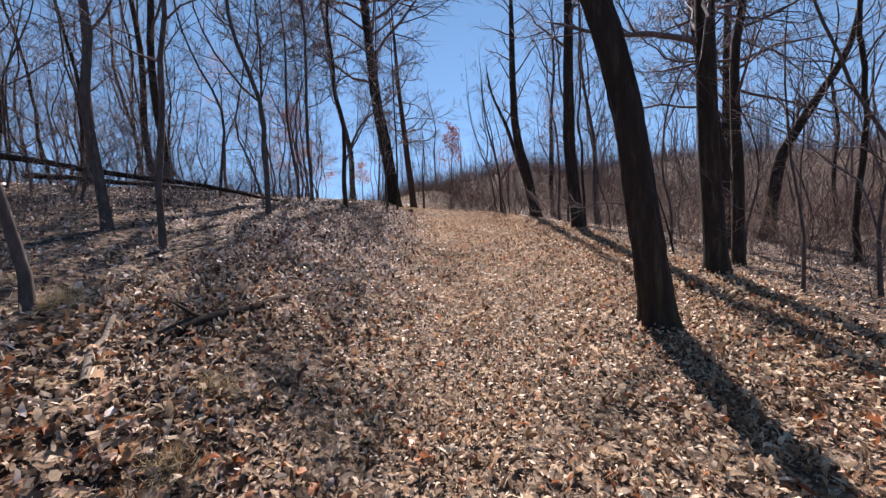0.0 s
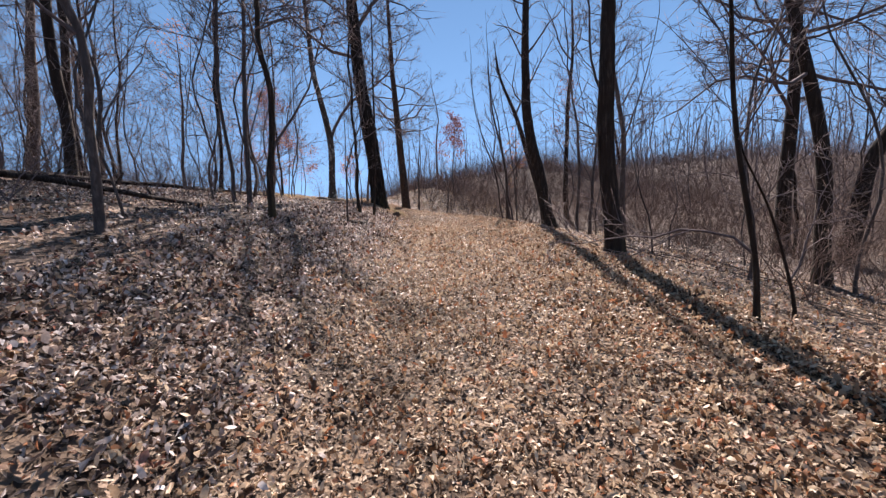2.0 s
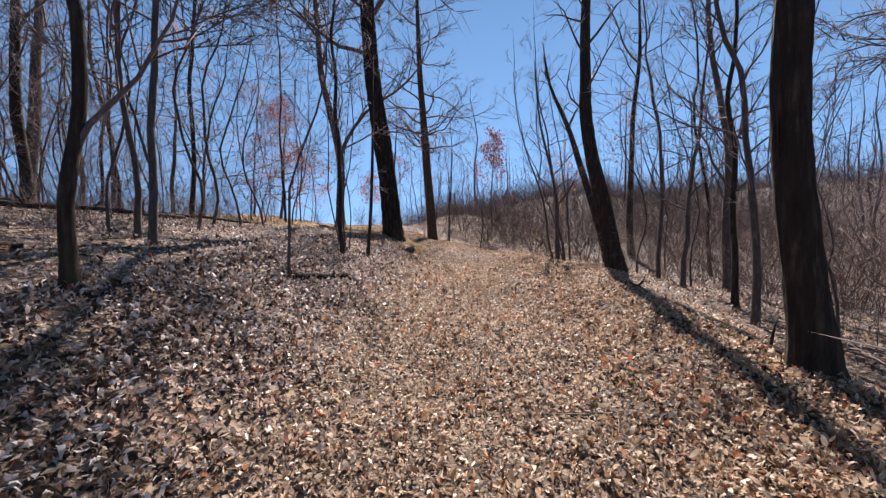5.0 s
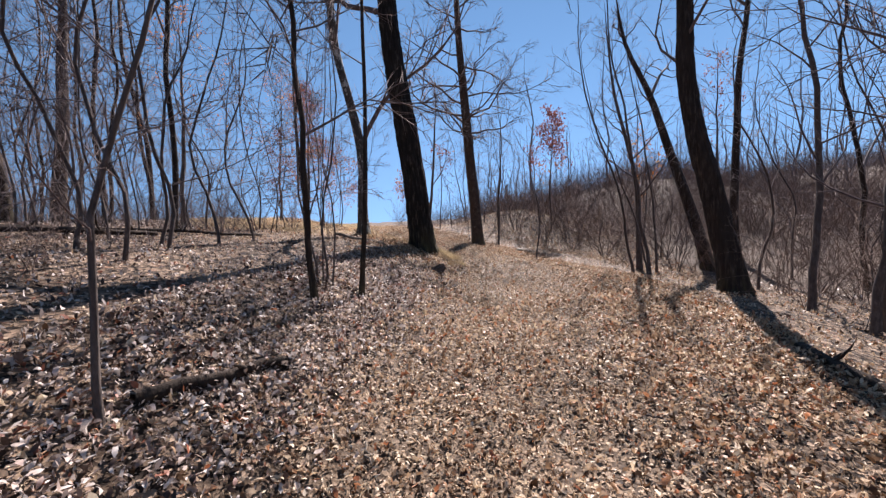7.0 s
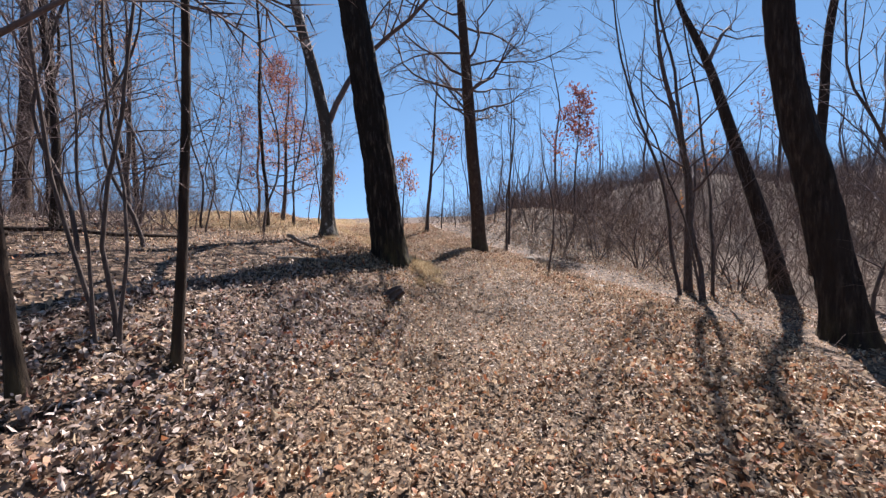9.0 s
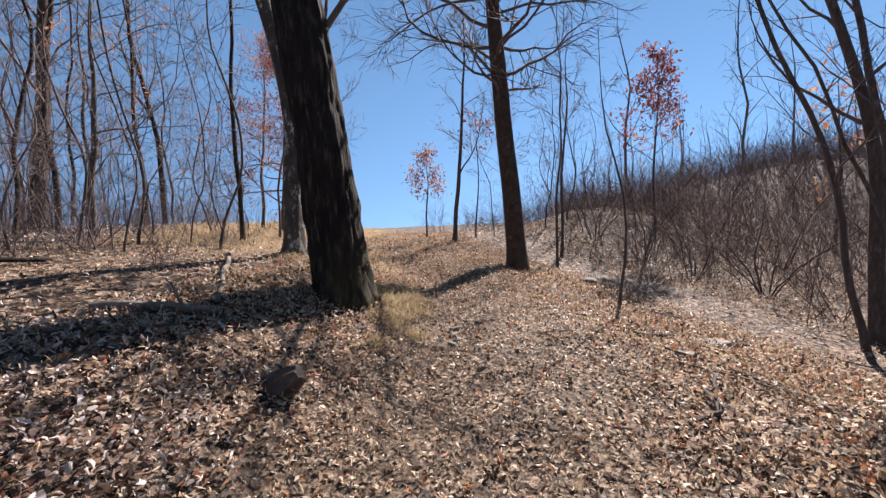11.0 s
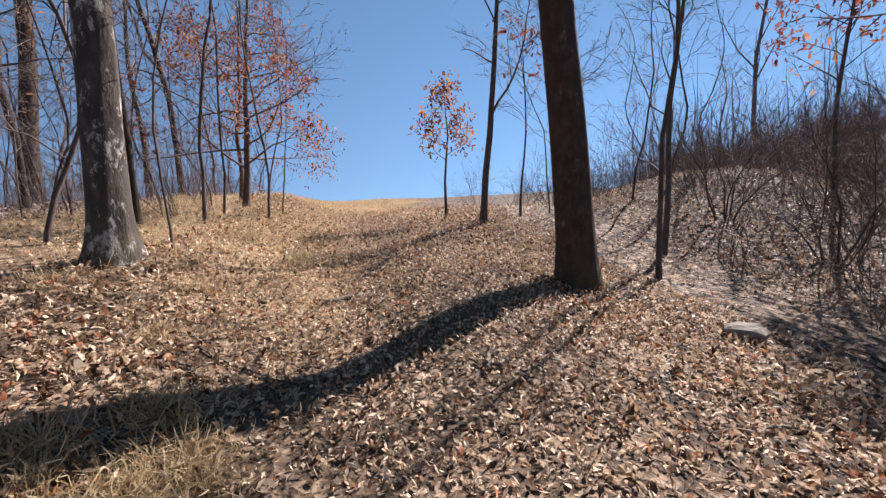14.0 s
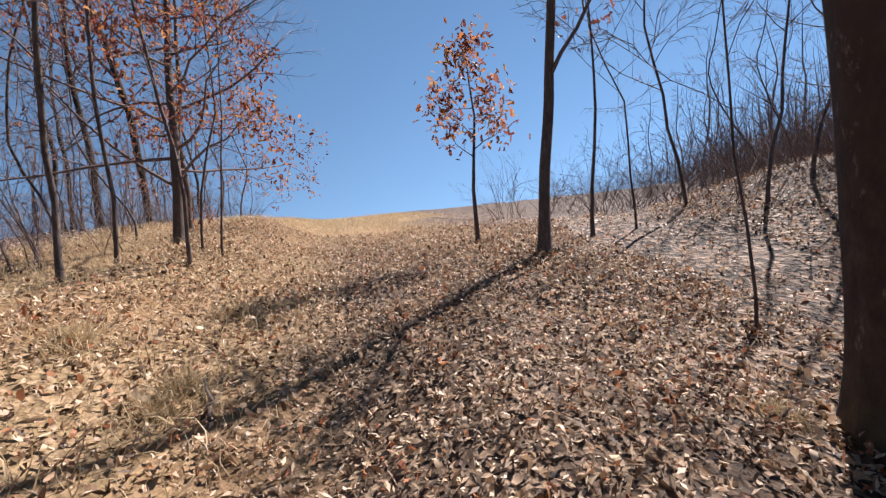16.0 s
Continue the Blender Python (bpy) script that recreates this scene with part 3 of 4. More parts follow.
for i, (dx, dy, lean) in enumerate(((0, 0, 0), (-0.35, 0.3, -0.5), (0.3, 0.2, 0.3), (-0.15, -0.3, -0.9))):
    plant_tree(7.63 + dx, 23.92 + dy, 0.055 - 0.008 * i, [(-0.25 + lean * 0.4, 0.12, 2.6), (-0.65 + lean, 0.29, 4.97), (-0.95 + lean, 0.41, 6.94)], 11 - i, 2.0, 11, 2.2, "one of several slender stems growing together", 40 + i, bark_mat=BARK_THIN, sides=8, group="stem clump by the path")
plant_tree(10.4, 25.62, 0.22, [(-0.62, 0.38, 2.86), (-1.59, 0.9, 6.39), (-2.32, 1.22, 8.3)], 10.6, 5.4, 7, 2.2, "leaning bare tree with a snapped top", 45, sides=12, wild=0.03, forks=((6.3, 20, 52, 3.4, 0.6), (8.6, 150, 60, 1.4, 0.8)))
plant_tree(8.07, 20.6, 0.27, [(-0.33, 0.25, 2.36), (-0.63, 0.45, 3.78), (-0.84, 0.59, 5.31), (-0.8, 0.5, 9)], 15, 5.0, 20, 3.8, "thick dark bare tree leaning over the path's edge", 46, sides=44, rough=0.12, step=0.14, flare=0.5, wild=0.02)
plant_tree(12.6, 27.6, 0.17, [(-0.1, 0.05, 4), (0.25, -0.1, 9)], 16, 8.5, 12, 4.0, "tall bare tree with an upswept forked crown", 47, sides=10, forks=((9.6, 170, 60, 4.5, 0.7), (10.2, 10, 60, 4.5, 0.7)))
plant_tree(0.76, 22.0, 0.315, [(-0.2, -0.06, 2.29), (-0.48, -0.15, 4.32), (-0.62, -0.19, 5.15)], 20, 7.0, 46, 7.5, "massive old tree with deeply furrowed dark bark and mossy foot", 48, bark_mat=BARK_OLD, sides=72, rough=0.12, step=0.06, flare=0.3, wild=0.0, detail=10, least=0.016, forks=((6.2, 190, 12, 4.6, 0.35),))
plant_tree(-1.38, 24.05, 0.165, [(0.05, 0.02, 2.38), (-0.17, -0.08, 4.04), (-0.53, -0.25, 5.75)], 15, 5.5, 20, 4.4, "bare tree with pale peeling bark and a dark base", 49, bark_mat=BARK_PALE, sides=24, rough=0.14, step=0.15, flare=0.85, wild=0.03, detail=9, least=0.011, forks=((2.7, 40, 72, 6.5, 0.62),))
plant_tree(2.42, 26.85, 0.225, [(-0.1, -0.01, 1.85), (-0.2, -0.02, 2.94), (-0.36, -0.02, 5.6), (-0.5, -0.03, 7.6)], 14.5, 3.9, 26, 3.6, "tall straight smooth-barked tree beside the path", 50, bark_mat=BARK_SMOOTH, sides=28, rough=0.05, step=0.15, flare=0.4, wild=0.0, rise=(-5, 30), detail=9, lift=0.02, bias=1.5, bend=0.2, least=0.007, forks=((5.0, 172, 14, 4.0, 0.3), (5.7, 10, 12, 3.8, 0.24), (4.4, 200, -4, 2.6, 0.2), (4.9, 350, 18, 3.4, 0.22), (6.1, 185, 10, 3.8, 0.26)))
plant_tree(4.17, 24.23, 0.024, [(0.11, -0.02, 1.15), (0.07, -0.01, 2.08), (-0.1, 0.01, 2.8)], 4.4, 1.6, 7, 1.3, "thin bare sapling by the path", 51, bark_mat=BARK_THIN, sides=6, wild=0.05)
plant_tree(3.38, 28.99, 0.045, [(0.15, 0.0, 1.99), (0.22, 0.0, 3.5)], 6.2, 2.0, 12, 1.9, "slender bare tree at the foot of the mound", 52, bark_mat=BARK_THIN, sides=8, wild=0.06)
plant_tree(0.31, 29.44, 0.07, [(0.19, 0.06, 1.77), (0.36, 0.12, 3.4)], 7.4, 2.6, 10, 2.0, "slender bare tree at the edge of the field", 53, bark_mat=BARK_THIN, sides=10, step=0.25, wild=0.03, forks=((2.0, 20, 48, 2.6, 0.5),))
plant_tree(3.29, 27.73, 0.034, [(0.04, 0.0, 1.62), (0.1, -0.01, 2.95)], 7.2, 1.2, 10, 1.7, "slim bare sapling with many side twigs", 54, bark_mat=BARK_THIN, sides=8, wild=0.06)
for i, (x, y, r, a, b, h) in enumerate(((-3.48, 26.37, 0.055, 0.16, 0.32, 9), (-1.39, 24.59, 0.024, 0.07, 0.19, 5), (-3.71, 27.91, 0.03, 0.15, 0.3, 5), (-3.87, 27.0, 0.042, 0.1, 0.2, 8), (-3.09, 27.35, 0.04, 0.06, -0.1, 7), (-3.38, 27.93, 0.026, 0.1, 0.2, 4.5), (2.1, 28.13, 0.022, -0.02, -0.16, 4), (2.03, 32.18, 0.05, -0.17, -0.6, 5.5), (2.9, 31.6, 0.045, 0.2, 0.3, 5.5), (3.6, 32.4, 0.05, 0.3, 0.1, 6), (1.3, 31.0, 0.03, -0.1, -0.4, 4.2))):
    plant_tree(x, y, r * 0.55, [(a, a * 0.8, 1.5), (b, b * 0.9, 3.0)], h, 1.4, 11, 1.9, "slim bare sapling at the edge of the field", 60 + i, bark_mat=BARK_THIN, sides=7, wild=0.1, group="field-edge saplings")

# the trees that have kept their dead leaves
plant_tree(-0.72, 30.0, 0.034, [(0.04, 0.02, 1.46), (0.02, 0.01, 2.4)], 2.75, 1.1, 12, 0.75, "young oak with russet dead leaves at the field's edge", 80, bark_mat=BARK_THIN, name="young_oak", leaf=((3, 0.1, OAK_RED, lambda p: p.z > 1.2, "russet dead leaves"), (2, 0.1, OAK_ORANGE, lambda p: p.z > 1.5, "orange dead leaves")), sides=7, detail=4, rise=(10, 45))
plant_tree(0.75, 30.6, 0.03, [(0.04, 0.02, 1.4), (0.08, 0.01, 2.4)], 4.2, 2.2, 8, 1.1, "young oak with sparse orange leaves behind a sapling", 81, bark_mat=BARK_THIN, name="young_oak", leaf=((1, 0.13, OAK_RED, lambda p: p.z > 1.9, "sparse russet leaves"),), sides=6, detail=4)
plant_tree(-4.9, 28.34, 0.075, [(0.09, 0.11, 2.08), (0.21, 0.28, 3.24)], 6.2, 0.8, 30, 2.9, "oak with spreading boughs of russet and orange dead leaves", 82, bark_mat=BARK_THIN, name="leafy_oak", leaf=((11, 0.075, OAK_RED, lambda p: -1.3 < 0.866 * p.x + 0.5 * p.y < 2.65 - 0.42 * p.z, "russet dead leaves"), (4, 0.08, OAK_ORANGE, lambda p: p.z < 3.0 and -0.8 < 0.866 * p.x + 0.5 * p.y < 2.65 - 0.42 * p.z, "orange dead leaves")), sides=9, detail=6, rise=(-5, 28), lift=0.0, bias=1.1)
plant_tree(-6.6, 29.6, 0.06, [(0.05, 0.1, 2), (0.1, 0.2, 3.5)], 7.0, 2.0, 14, 2.2, "slim oak with thin orange-brown leaves", 83, bark_mat=BARK_THIN, name="leafy_oak", leaf=((2, 0.09, OAK_ORANGE, lambda p: p.z > 1.0, "sparse orange-brown leaves"),), sides=8, detail=5)
plant_tree(-8.2, 25.2, 0.09, [(0.05, 0.1, 2), (0.1, 0.2, 3.5)], 8.0, 2.2, 15, 2.6, "oak with faded orange leaves in the wood", 84, bark_mat=BARK_THIN, name="leafy_oak", leaf=((2, 0.09, OAK_ORANGE, lambda p: p.z > 1.0, "faded orange leaves"),), sides=8, detail=5)
plant_tree(6.4, 32.3, 0.05, [(0.05, -0.01, 2.0), (0.1, -0.02, 4.0)], 5.5, 1.9, 22, 1.6, "young oak with plum-brown leaves over orange ones", 85, bark_mat=BARK_THIN, name="young_oak", leaf=((3, 0.14, OAK_PLUM, lambda p: p.z > 2.9, "plum-brown dead leaves"), (4, 0.14, OAK_ORANGE, lambda p: p.z <= 2.9 and p.x > -0.6, "orange lower leaves")), sides=7, detail=5)
plant_tree(10.5, 31.0, 0.05, [(0.1, 0, 2), (0.1, 0, 4)], 5.0, 1.4, 12, 1.6, "young oak with rusty leaves in the thicket", 86, bark_mat=BARK_THIN, name="young_oak", leaf=((1, 0.15, OAK_ORANGE, lambda p: True, "rusty dead leaves"),), sides=6, detail=4)
plant_tree(18.0, 38.0, 0.09, [(0.1, 0, 2), (0.1, 0, 5)], 9.0, 2.4, 14, 2.4, "oak with dull red leaves on the far slope", 87, bark_mat=BARK_THIN, name="leafy_oak", leaf=((2, 0.16, OAK_RED, lambda p: True, "dull red leaves"),), sides=6, detail=4)


# ---- the wood on both sides ----
def open_sky(x, y):
    """Where the field opens and no tree stands."""
    a = math.degrees(math.atan2(x - 1.4, y - 24.6))
    b = math.degrees(math.atan2(x - 3.6, y - 19.8))
    return (-51 < a < -24 and math.hypot(x - 1.4, y - 24.6) > 3) or (-39 < b < -21 and y > 27)


def archetypes(count, seed, r, top, first, limbs, reach, label, name="bare_tree", bark_mat=BARK_THIN, group="", **form):
    """A few trees of one kind, kept at the origin until they are copied out."""
    made = []
    for i in range(count):
        rng = random.Random(seed + i)
        lean = rng.uniform(-0.7, 0.7)
        line = [(lean * 0.3, 0.1 * lean, top * 0.2), (lean * rng.uniform(0.4, 1.4), -0.3 * lean, top * 0.45)]
        forks = [(rng.uniform(0.12, 0.35) * top, rng.uniform(0, 360), rng.uniform(55, 72), top * 0.5, 0.62)] if i % 2 else []
        trunk, crown, _ = grow_tree(seed + i, r * rng.uniform(0.7, 1.3), line, top * rng.uniform(0.8, 1.2), first, limbs, reach, forks=forks, **form)
        root = new(name)
        part("trunk", trunk.mesh("trunk", bark_mat), root)
        tagged(part("crown", crown.mesh("crown", TWIG), root), kind="stuff")
        made.append(tagged(root, label, "tree", group))
    return made


def scatter(kinds, spots, rng, low=0.8, high=1.25):
    """The first spots take the kinds themselves, the others copies."""
    for i, (x, y) in enumerate(spots):
        s = rng.uniform(low, high)
        m = pose(x, y, float(height(x, y)) - 0.03, rng.uniform(-4, 4), rng.uniform(-4, 4), rng.uniform(0, 360)) @ Matrix.Diagonal((s, s, s * rng.uniform(0.9, 1.15), 1))
        if i < len(kinds):
            kinds[i].matrix_basis = m
        else:
            copy_thing(kinds[rng.randrange(len(kinds))], pose(0, 0, 0)).matrix_basis = m


def spots(count, seed, xr, yr, umin, umax, gap):
    rng, out = random.Random(seed), []
    for _ in range(count * 30):
        if len(out) == count:
            break
        x, y = rng.uniform(*xr), rng.uniform(*yr)
        u = x - float(along(y, PX))
        if not umin < u < umax or open_sky(x, y) or any((x - a) ** 2 + (y - b) ** 2 < gap * gap for a, b in out):
            continue
        out.append((x, y))
    return out


def joined(name, label, category, shells, places, material, rng, low, high):
    """A growth that nobody could count, in one mesh."""
    vs, fs, n = [], [], 0
    forms = [(np.array(s.v), s.f) for s in shells]
    for x, y in places:
        v, f = forms[rng.randrange(len(forms))]
        a, s = rng.uniform(0, 6.283), rng.uniform(low, high)
        ca, sa = math.cos(a) * s, math.sin(a) * s
        vs.append(np.stack((v[:, 0] * ca - v[:, 1] * sa + x, v[:, 0] * sa + v[:, 1] * ca + y, v[:, 2] * s * rng.uniform(0.85, 1.15) + float(height(x, y)) - 0.05), 1))
        fs += [tuple(k + n for k in q) for q in f]
        n += len(v)
    me = bpy.data.meshes.new(name)
    me.from_pydata(np.concatenate(vs).tolist(), [], fs)
    me.materials.append(material)
    return tagged(new(name, me), label, category, kind="stuff")


rng = random.Random(5)
slim = archetypes(9, 200, 0.027, 7.5, 0.8, 15, 2.4, "slim crooked bare sapling in the leafless wood", group="woodland saplings", sides=6, detail=5, step=0.4, wild=0.32, rise=(10, 66), bend=0.27, cuts=(5, 3, 1), least=0.0046)
scatter(slim, spots(125, 1, (-20, 0), (2, 42), -22, -4.8, 0.7), rng, 0.55, 1.3)
scatter([copy_thing(k, pose(0, 0, 0)) for k in slim], spots(62, 2, (5, 26), (3, 25), 5.0, 26, 0.9), rng, 0.6, 1.3)
scatter([copy_thing(k, pose(0, 0, 0)) for k in slim], spots(22, 25, (6.5, 26), (26, 42), 5.0, 40, 1.4), rng, 0.35, 0.65)
tall = archetypes(4, 230, 0.1, 14.0, 3.5, 20, 3.8, "tall bare tree in the leafless wood", group="woodland trees", bark_mat=BARK, sides=8, detail=6, step=0.6, rise=(15, 60), wild=0.12)
scatter(tall, spots(16, 3, (-24, -3), (16, 46), -28, -9, 3.0), rng)
scatter([copy_thing(k, pose(0, 0, 0)) for k in tall], spots(13, 4, (8, 34), (2, 25), 8.5, 34, 3.0), rng)


def far_form(seed, r, top, first, limbs, reach, rise):
    trunk, crown, _ = grow_tree(seed, r, [(0.2, 0.1, top * 0.4)], top, first, limbs, reach, rise=rise, sides=3, detail=3, step=1.8, wild=0.2, cuts=(3, 2, 1), rough=0)
    k = len(trunk.v)
    trunk.v += crown.v
    trunk.f += [tuple(i + k for i in q) for q in crown.f]
    return trunk


far_forms = [far_form(260 + i, 0.09, 9.0 + i % 3, 1.0, 11, 2.8, (30, 65)) for i in range(6)]
joined("far_woods", "grey-brown leafless woods on the far hillside", "woods", far_forms, spots(160, 6, (2, 80), (42, 100), 12, 120, 1.2), TWIG, rng, 0.7, 1.25)
joined("far_woods", "leafless woods across the valley", "woods", far_forms, spots(80, 7, (26, 75), (-6, 46), 22, 90, 1.4), TWIG, rng, 0.7, 1.25)
joined("far_woods", "leafless woods beyond the bank", "woods", far_forms, spots(95, 8, (-60, -18), (4, 75), -90, -16, 1.2), TWIG, rng, 0.7, 1.25)


def brush_form(seed, stems, tall_by, arch):
    """Many thin stems from one root, arching over."""
    rng = random.Random(seed)
    sh, ends = Shell(), []
    for _ in range(stems):
        a, up = rng.uniform(0, 6.283), radians(rng.uniform(45, 85))
        start = Vector((rng.gauss(0, 0.12), rng.gauss(0, 0.12), -0.05))
        limb(sh, rng, start, Vector((math.cos(a) * math.cos(up), math.sin(a) * math.cos(up), math.sin(up))), tall_by * rng.uniform(0.6, 1.2), rng.uniform(0.005, 0.012), 0, 4, arch, ends, 0.2, (5, 2, 1))
    return sh


brush_forms = [brush_form(300 + i, 7, 2.2, (-0.06, -0.14, 0.02, -0.03)[i % 4]) for i in range(6)]
thicket = []
for sh in brush_forms:
    thicket.append(tagged(new("thicket_shrub", sh.mesh("thicket_shrub", BRUSH)), "tangled leafless brown shrub in the brush", "shrub", "thicket shrubs"))
scatter(thicket, spots(62, 9, (4, 16), (6, 33), 4.6, 13, 0.6), rng, 0.6, 1.2)
scatter([copy_thing(k, pose(0, 0, 0)) for k in thicket], spots(24, 10, (4.2, 10), (27.5, 36), 4.0, 16, 0.7), rng, 0.4, 0.8)
scatter([copy_thing(k, pose(0, 0, 0)) for k in thicket], spots(45, 11, (-14, 0), (3, 34), -14, -4.0, 0.7), rng, 0.3, 0.8)


def arching_shrub(x, y, tall_by, seed, stem_count=6):
    """A shrub whose dark stems rise from one stool and arch over, each a part."""
    g = random.Random(seed)
    root = new("arching_shrub")
    root.location = (x, y, float(height(x, y)) - 0.03)
    twigs, ends = Shell(), []
    for i in range(stem_count):
        a, up = 6.283 * (i + g.random()) / stem_count, radians(g.uniform(62, 84))
        way = Vector((math.cos(a) * math.cos(up), math.sin(a) * math.cos(up), math.sin(up)))
        pts = wander(g, Vector((0.1 * math.cos(a), 0.1 * math.sin(a), -0.05)), way, tall_by * g.uniform(0.7, 1.15), 10, -0.085, 0.11)
        r = g.uniform(0.011, 0.022)
        sh = Shell()
        sh.tube(pts, [r * (1 - 0.8 * k / 10) for k in range(11)], 6)
        part("stem", sh.mesh("stem", BARK_THIN), root)
        for k in range(3, 10):
            for _ in range(2):
                d = (pts[k + 1] - pts[k]).normalized()
                limb(twigs, g, pts[k], d + Vector((g.gauss(0, 0.8), g.gauss(0, 0.8), g.gauss(0.3, 0.5))), g.uniform(0.3, 0.9), 0.006, 1, 5, 0.03, ends, 0.25, (4, 3, 1), 0.003)
    tagged(part("crown", twigs.mesh("crown", TWIG), root), kind="stuff")
    return tagged(root, "leafless shrub with dark stems arching over dry leaves", "shrub", "arching shrubs")


for i, (x, y, h) in enumerate(((5.45, 29.2, 2.4), (6.3, 28.1, 2.6), (7.4, 27.3, 3.2), (7.7, 31.9, 3.0), (8.6, 29.5, 3.2), (9.6, 27.2, 3.0), (4.4, 30.6, 2.2), (8.9, 24.9, 2.8))):
    arching_shrub(x, y, h, 350 + i)


def scrub_form(seed):
    """Low scrub as seen from far: thin stems and side twigs."""
    rng = random.Random(seed)
    sh, ends = Shell(), []
    for _ in range(14):
        a, up = rng.uniform(0, 6.283), radians(rng.uniform(25, 80))
        limb(sh, rng, Vector((rng.gauss(0, 1.1), rng.gauss(0, 1.1), -0.05)), Vector((math.cos(a) * math.cos(up), math.sin(a) * math.cos(up), math.sin(up))), rng.uniform(1.2, 3.4), 0.02, 1, 5, 0.02, ends, 0.3, (3, 3, 1))
    return sh


scrub_forms = [scrub_form(330 + i) for i in range(5)]
joined("hillside_scrub", "thin brown scrub covering the far hillside", "brush", scrub_forms, spots(330, 15, (4, 75), (36, 95), 10, 130, 0.7), BRUSH, rng, 0.8, 1.8)
joined("hillside_scrub", "thin brown scrub across the valley", "brush", scrub_forms, spots(200, 16, (16, 70), (-4, 45), 14, 90, 0.7), BRUSH, rng, 0.8, 1.8)
joined("brushwood", "dense brown leafless brush on the slope", "brush", brush_forms, spots(80, 12, (7, 26), (8, 44), 8, 40, 0.6), BRUSH, rng, 0.8, 1.6)
joined("brushwood", "low leafless brush at the back of the field", "brush", brush_forms, spots(80, 13, (-2, 12), (30.5, 48), 3.5, 60, 0.5), BRUSH, rng, 0.4, 0.95)
joined("brushwood", "low leafless brush in the wood", "brush", brush_forms, spots(190, 14, (-26, -4), (6, 44), -28, -5, 0.6), TWIG, rng, 0.5, 1.3)



def stems(name, label, n, xr, yr, umin, umax, lo, hi, material, seed):
    """Close-set thin stems, each a sliver that tapers and leans."""
    r = np.random.default_rng(seed)
    x, y = r.uniform(*xr, n), r.uniform(*yr, n)
    u = x - along(y, PX)
    clump = np.sin(0.9 * x + 0.5 * y) * np.sin(0.8 * y - 0.6 * x + 2) + np.sin(2.3 * x - 1.1 * y) * 0.5
    keep = (u > umin) & (u < umax) & (clump > r.uniform(-1.2, 0.6, n)) & ~np.array([open_sky(a, b) for a, b in zip(x, y)])
    x, y = x[keep], y[keep]
    me = strew(name, np.stack((x, y, height(x, y) - 0.03), 1), lo + (hi - lo) * r.random(len(x)) ** 2.2, 0.35, material, r, STEM, STEM_FACES)
    return tagged(new(name, me), label, "brush", kind="stuff")


STEM = np.array(((0, 0.005, 0), (0.005, -0.004, 0), (0.07, 0.004, 0.45), (0.072, -0.003, 0.45), (0.22, 0, 1.0), (0.073, 0.0, 0.437), (0.02, 0.2, 0.75), (0.07, 0.0, 0.435), (0.2, -0.16, 0.66)))
STEM_FACES = np.array(((0, 1, 3), (0, 3, 2), (2, 3, 4), (2, 5, 6), (3, 7, 8)))
stems("hillside_brush", "brown leafless brush covering the hillside", 48000, (9, 50), (10, 75), 9, 80, 0.5, 3.0, BRUSH, 31)
stems("hillside_brush", "dense brown brush on the rise behind the path", 21000, (3, 30), (29.5, 52), 7.5, 50, 0.4, 2.9, BRUSH, 34)
joined("hillside_scrub", "tangled brown scrub on the rise behind the path", "brush", scrub_forms, spots(130, 26, (5, 28), (30, 50), 9, 50, 0.8), BRUSH, rng, 0.4, 0.95)
stems("hillside_brush", "grey-brown leafless undergrowth below the path", 6500, (4, 16), (4, 40), 5.2, 14, 0.4, 1.5, BARK_THIN, 32)
stems("wood_undergrowth", "grey leafless undergrowth in the wood", 20000, (-30, -3), (4, 48), -34, -6.5, 0.3, 1.3, TWIG, 33)

scatter([copy_thing(k, pose(0, 0, 0)) for k in slim], spots(14, 18, (1.6, 10), (30.8, 44), 4.0, 40, 0.7), rng, 0.35, 0.7)
joined("knoll_brush", "leafless brush behind the knoll", "brush", brush_forms, spots(45, 19, (0, 10), (33.5, 41), 4.0, 40, 0.45), TWIG, rng, 0.6, 1.15)
joined("knoll_brush", "tangled leafless brush on the knoll", "brush", brush_forms, [(x, y) for x, y in spots(45, 17, (1.6, 10), (30.6, 37), 2.5, 30, 0.4)], TWIG, rng, 0.35, 0.8)

# ---- what lies on the ground ----
def strewn_spots(rng, n, ylo, yhi, ulo, uhi, weight):
    y = rng.uniform(ylo, yhi, n)
    u = rng.uniform(ulo, uhi, n)
    x = u + along(y, PX)
    keep = rng.random(n) < weight(u, y, x)
    x, y = x[keep], y[keep]
    return np.stack((x, y, height(x, y)), 1)


nr = np.random.default_rng(7)
bare = lambda u, y: smooth((1.3 - np.abs(u)) / 0.6) * smooth((y - 17.5) / 2) * smooth((24.3 - y) / 1.5)
trodden = lambda u: smooth((1.7 - np.abs(u + 0.1)) / 0.8)
patchy = lambda x, y: smooth(0.92 + 0.6 * np.sin(2.1 * x + 0.8 * y) * np.sin(1.6 * y - 1.3 * x + 0.7) + 0.45 * np.sin(5.3 * x - 2.2 * y) * np.sin(4.1 * y + 1.9 * x))


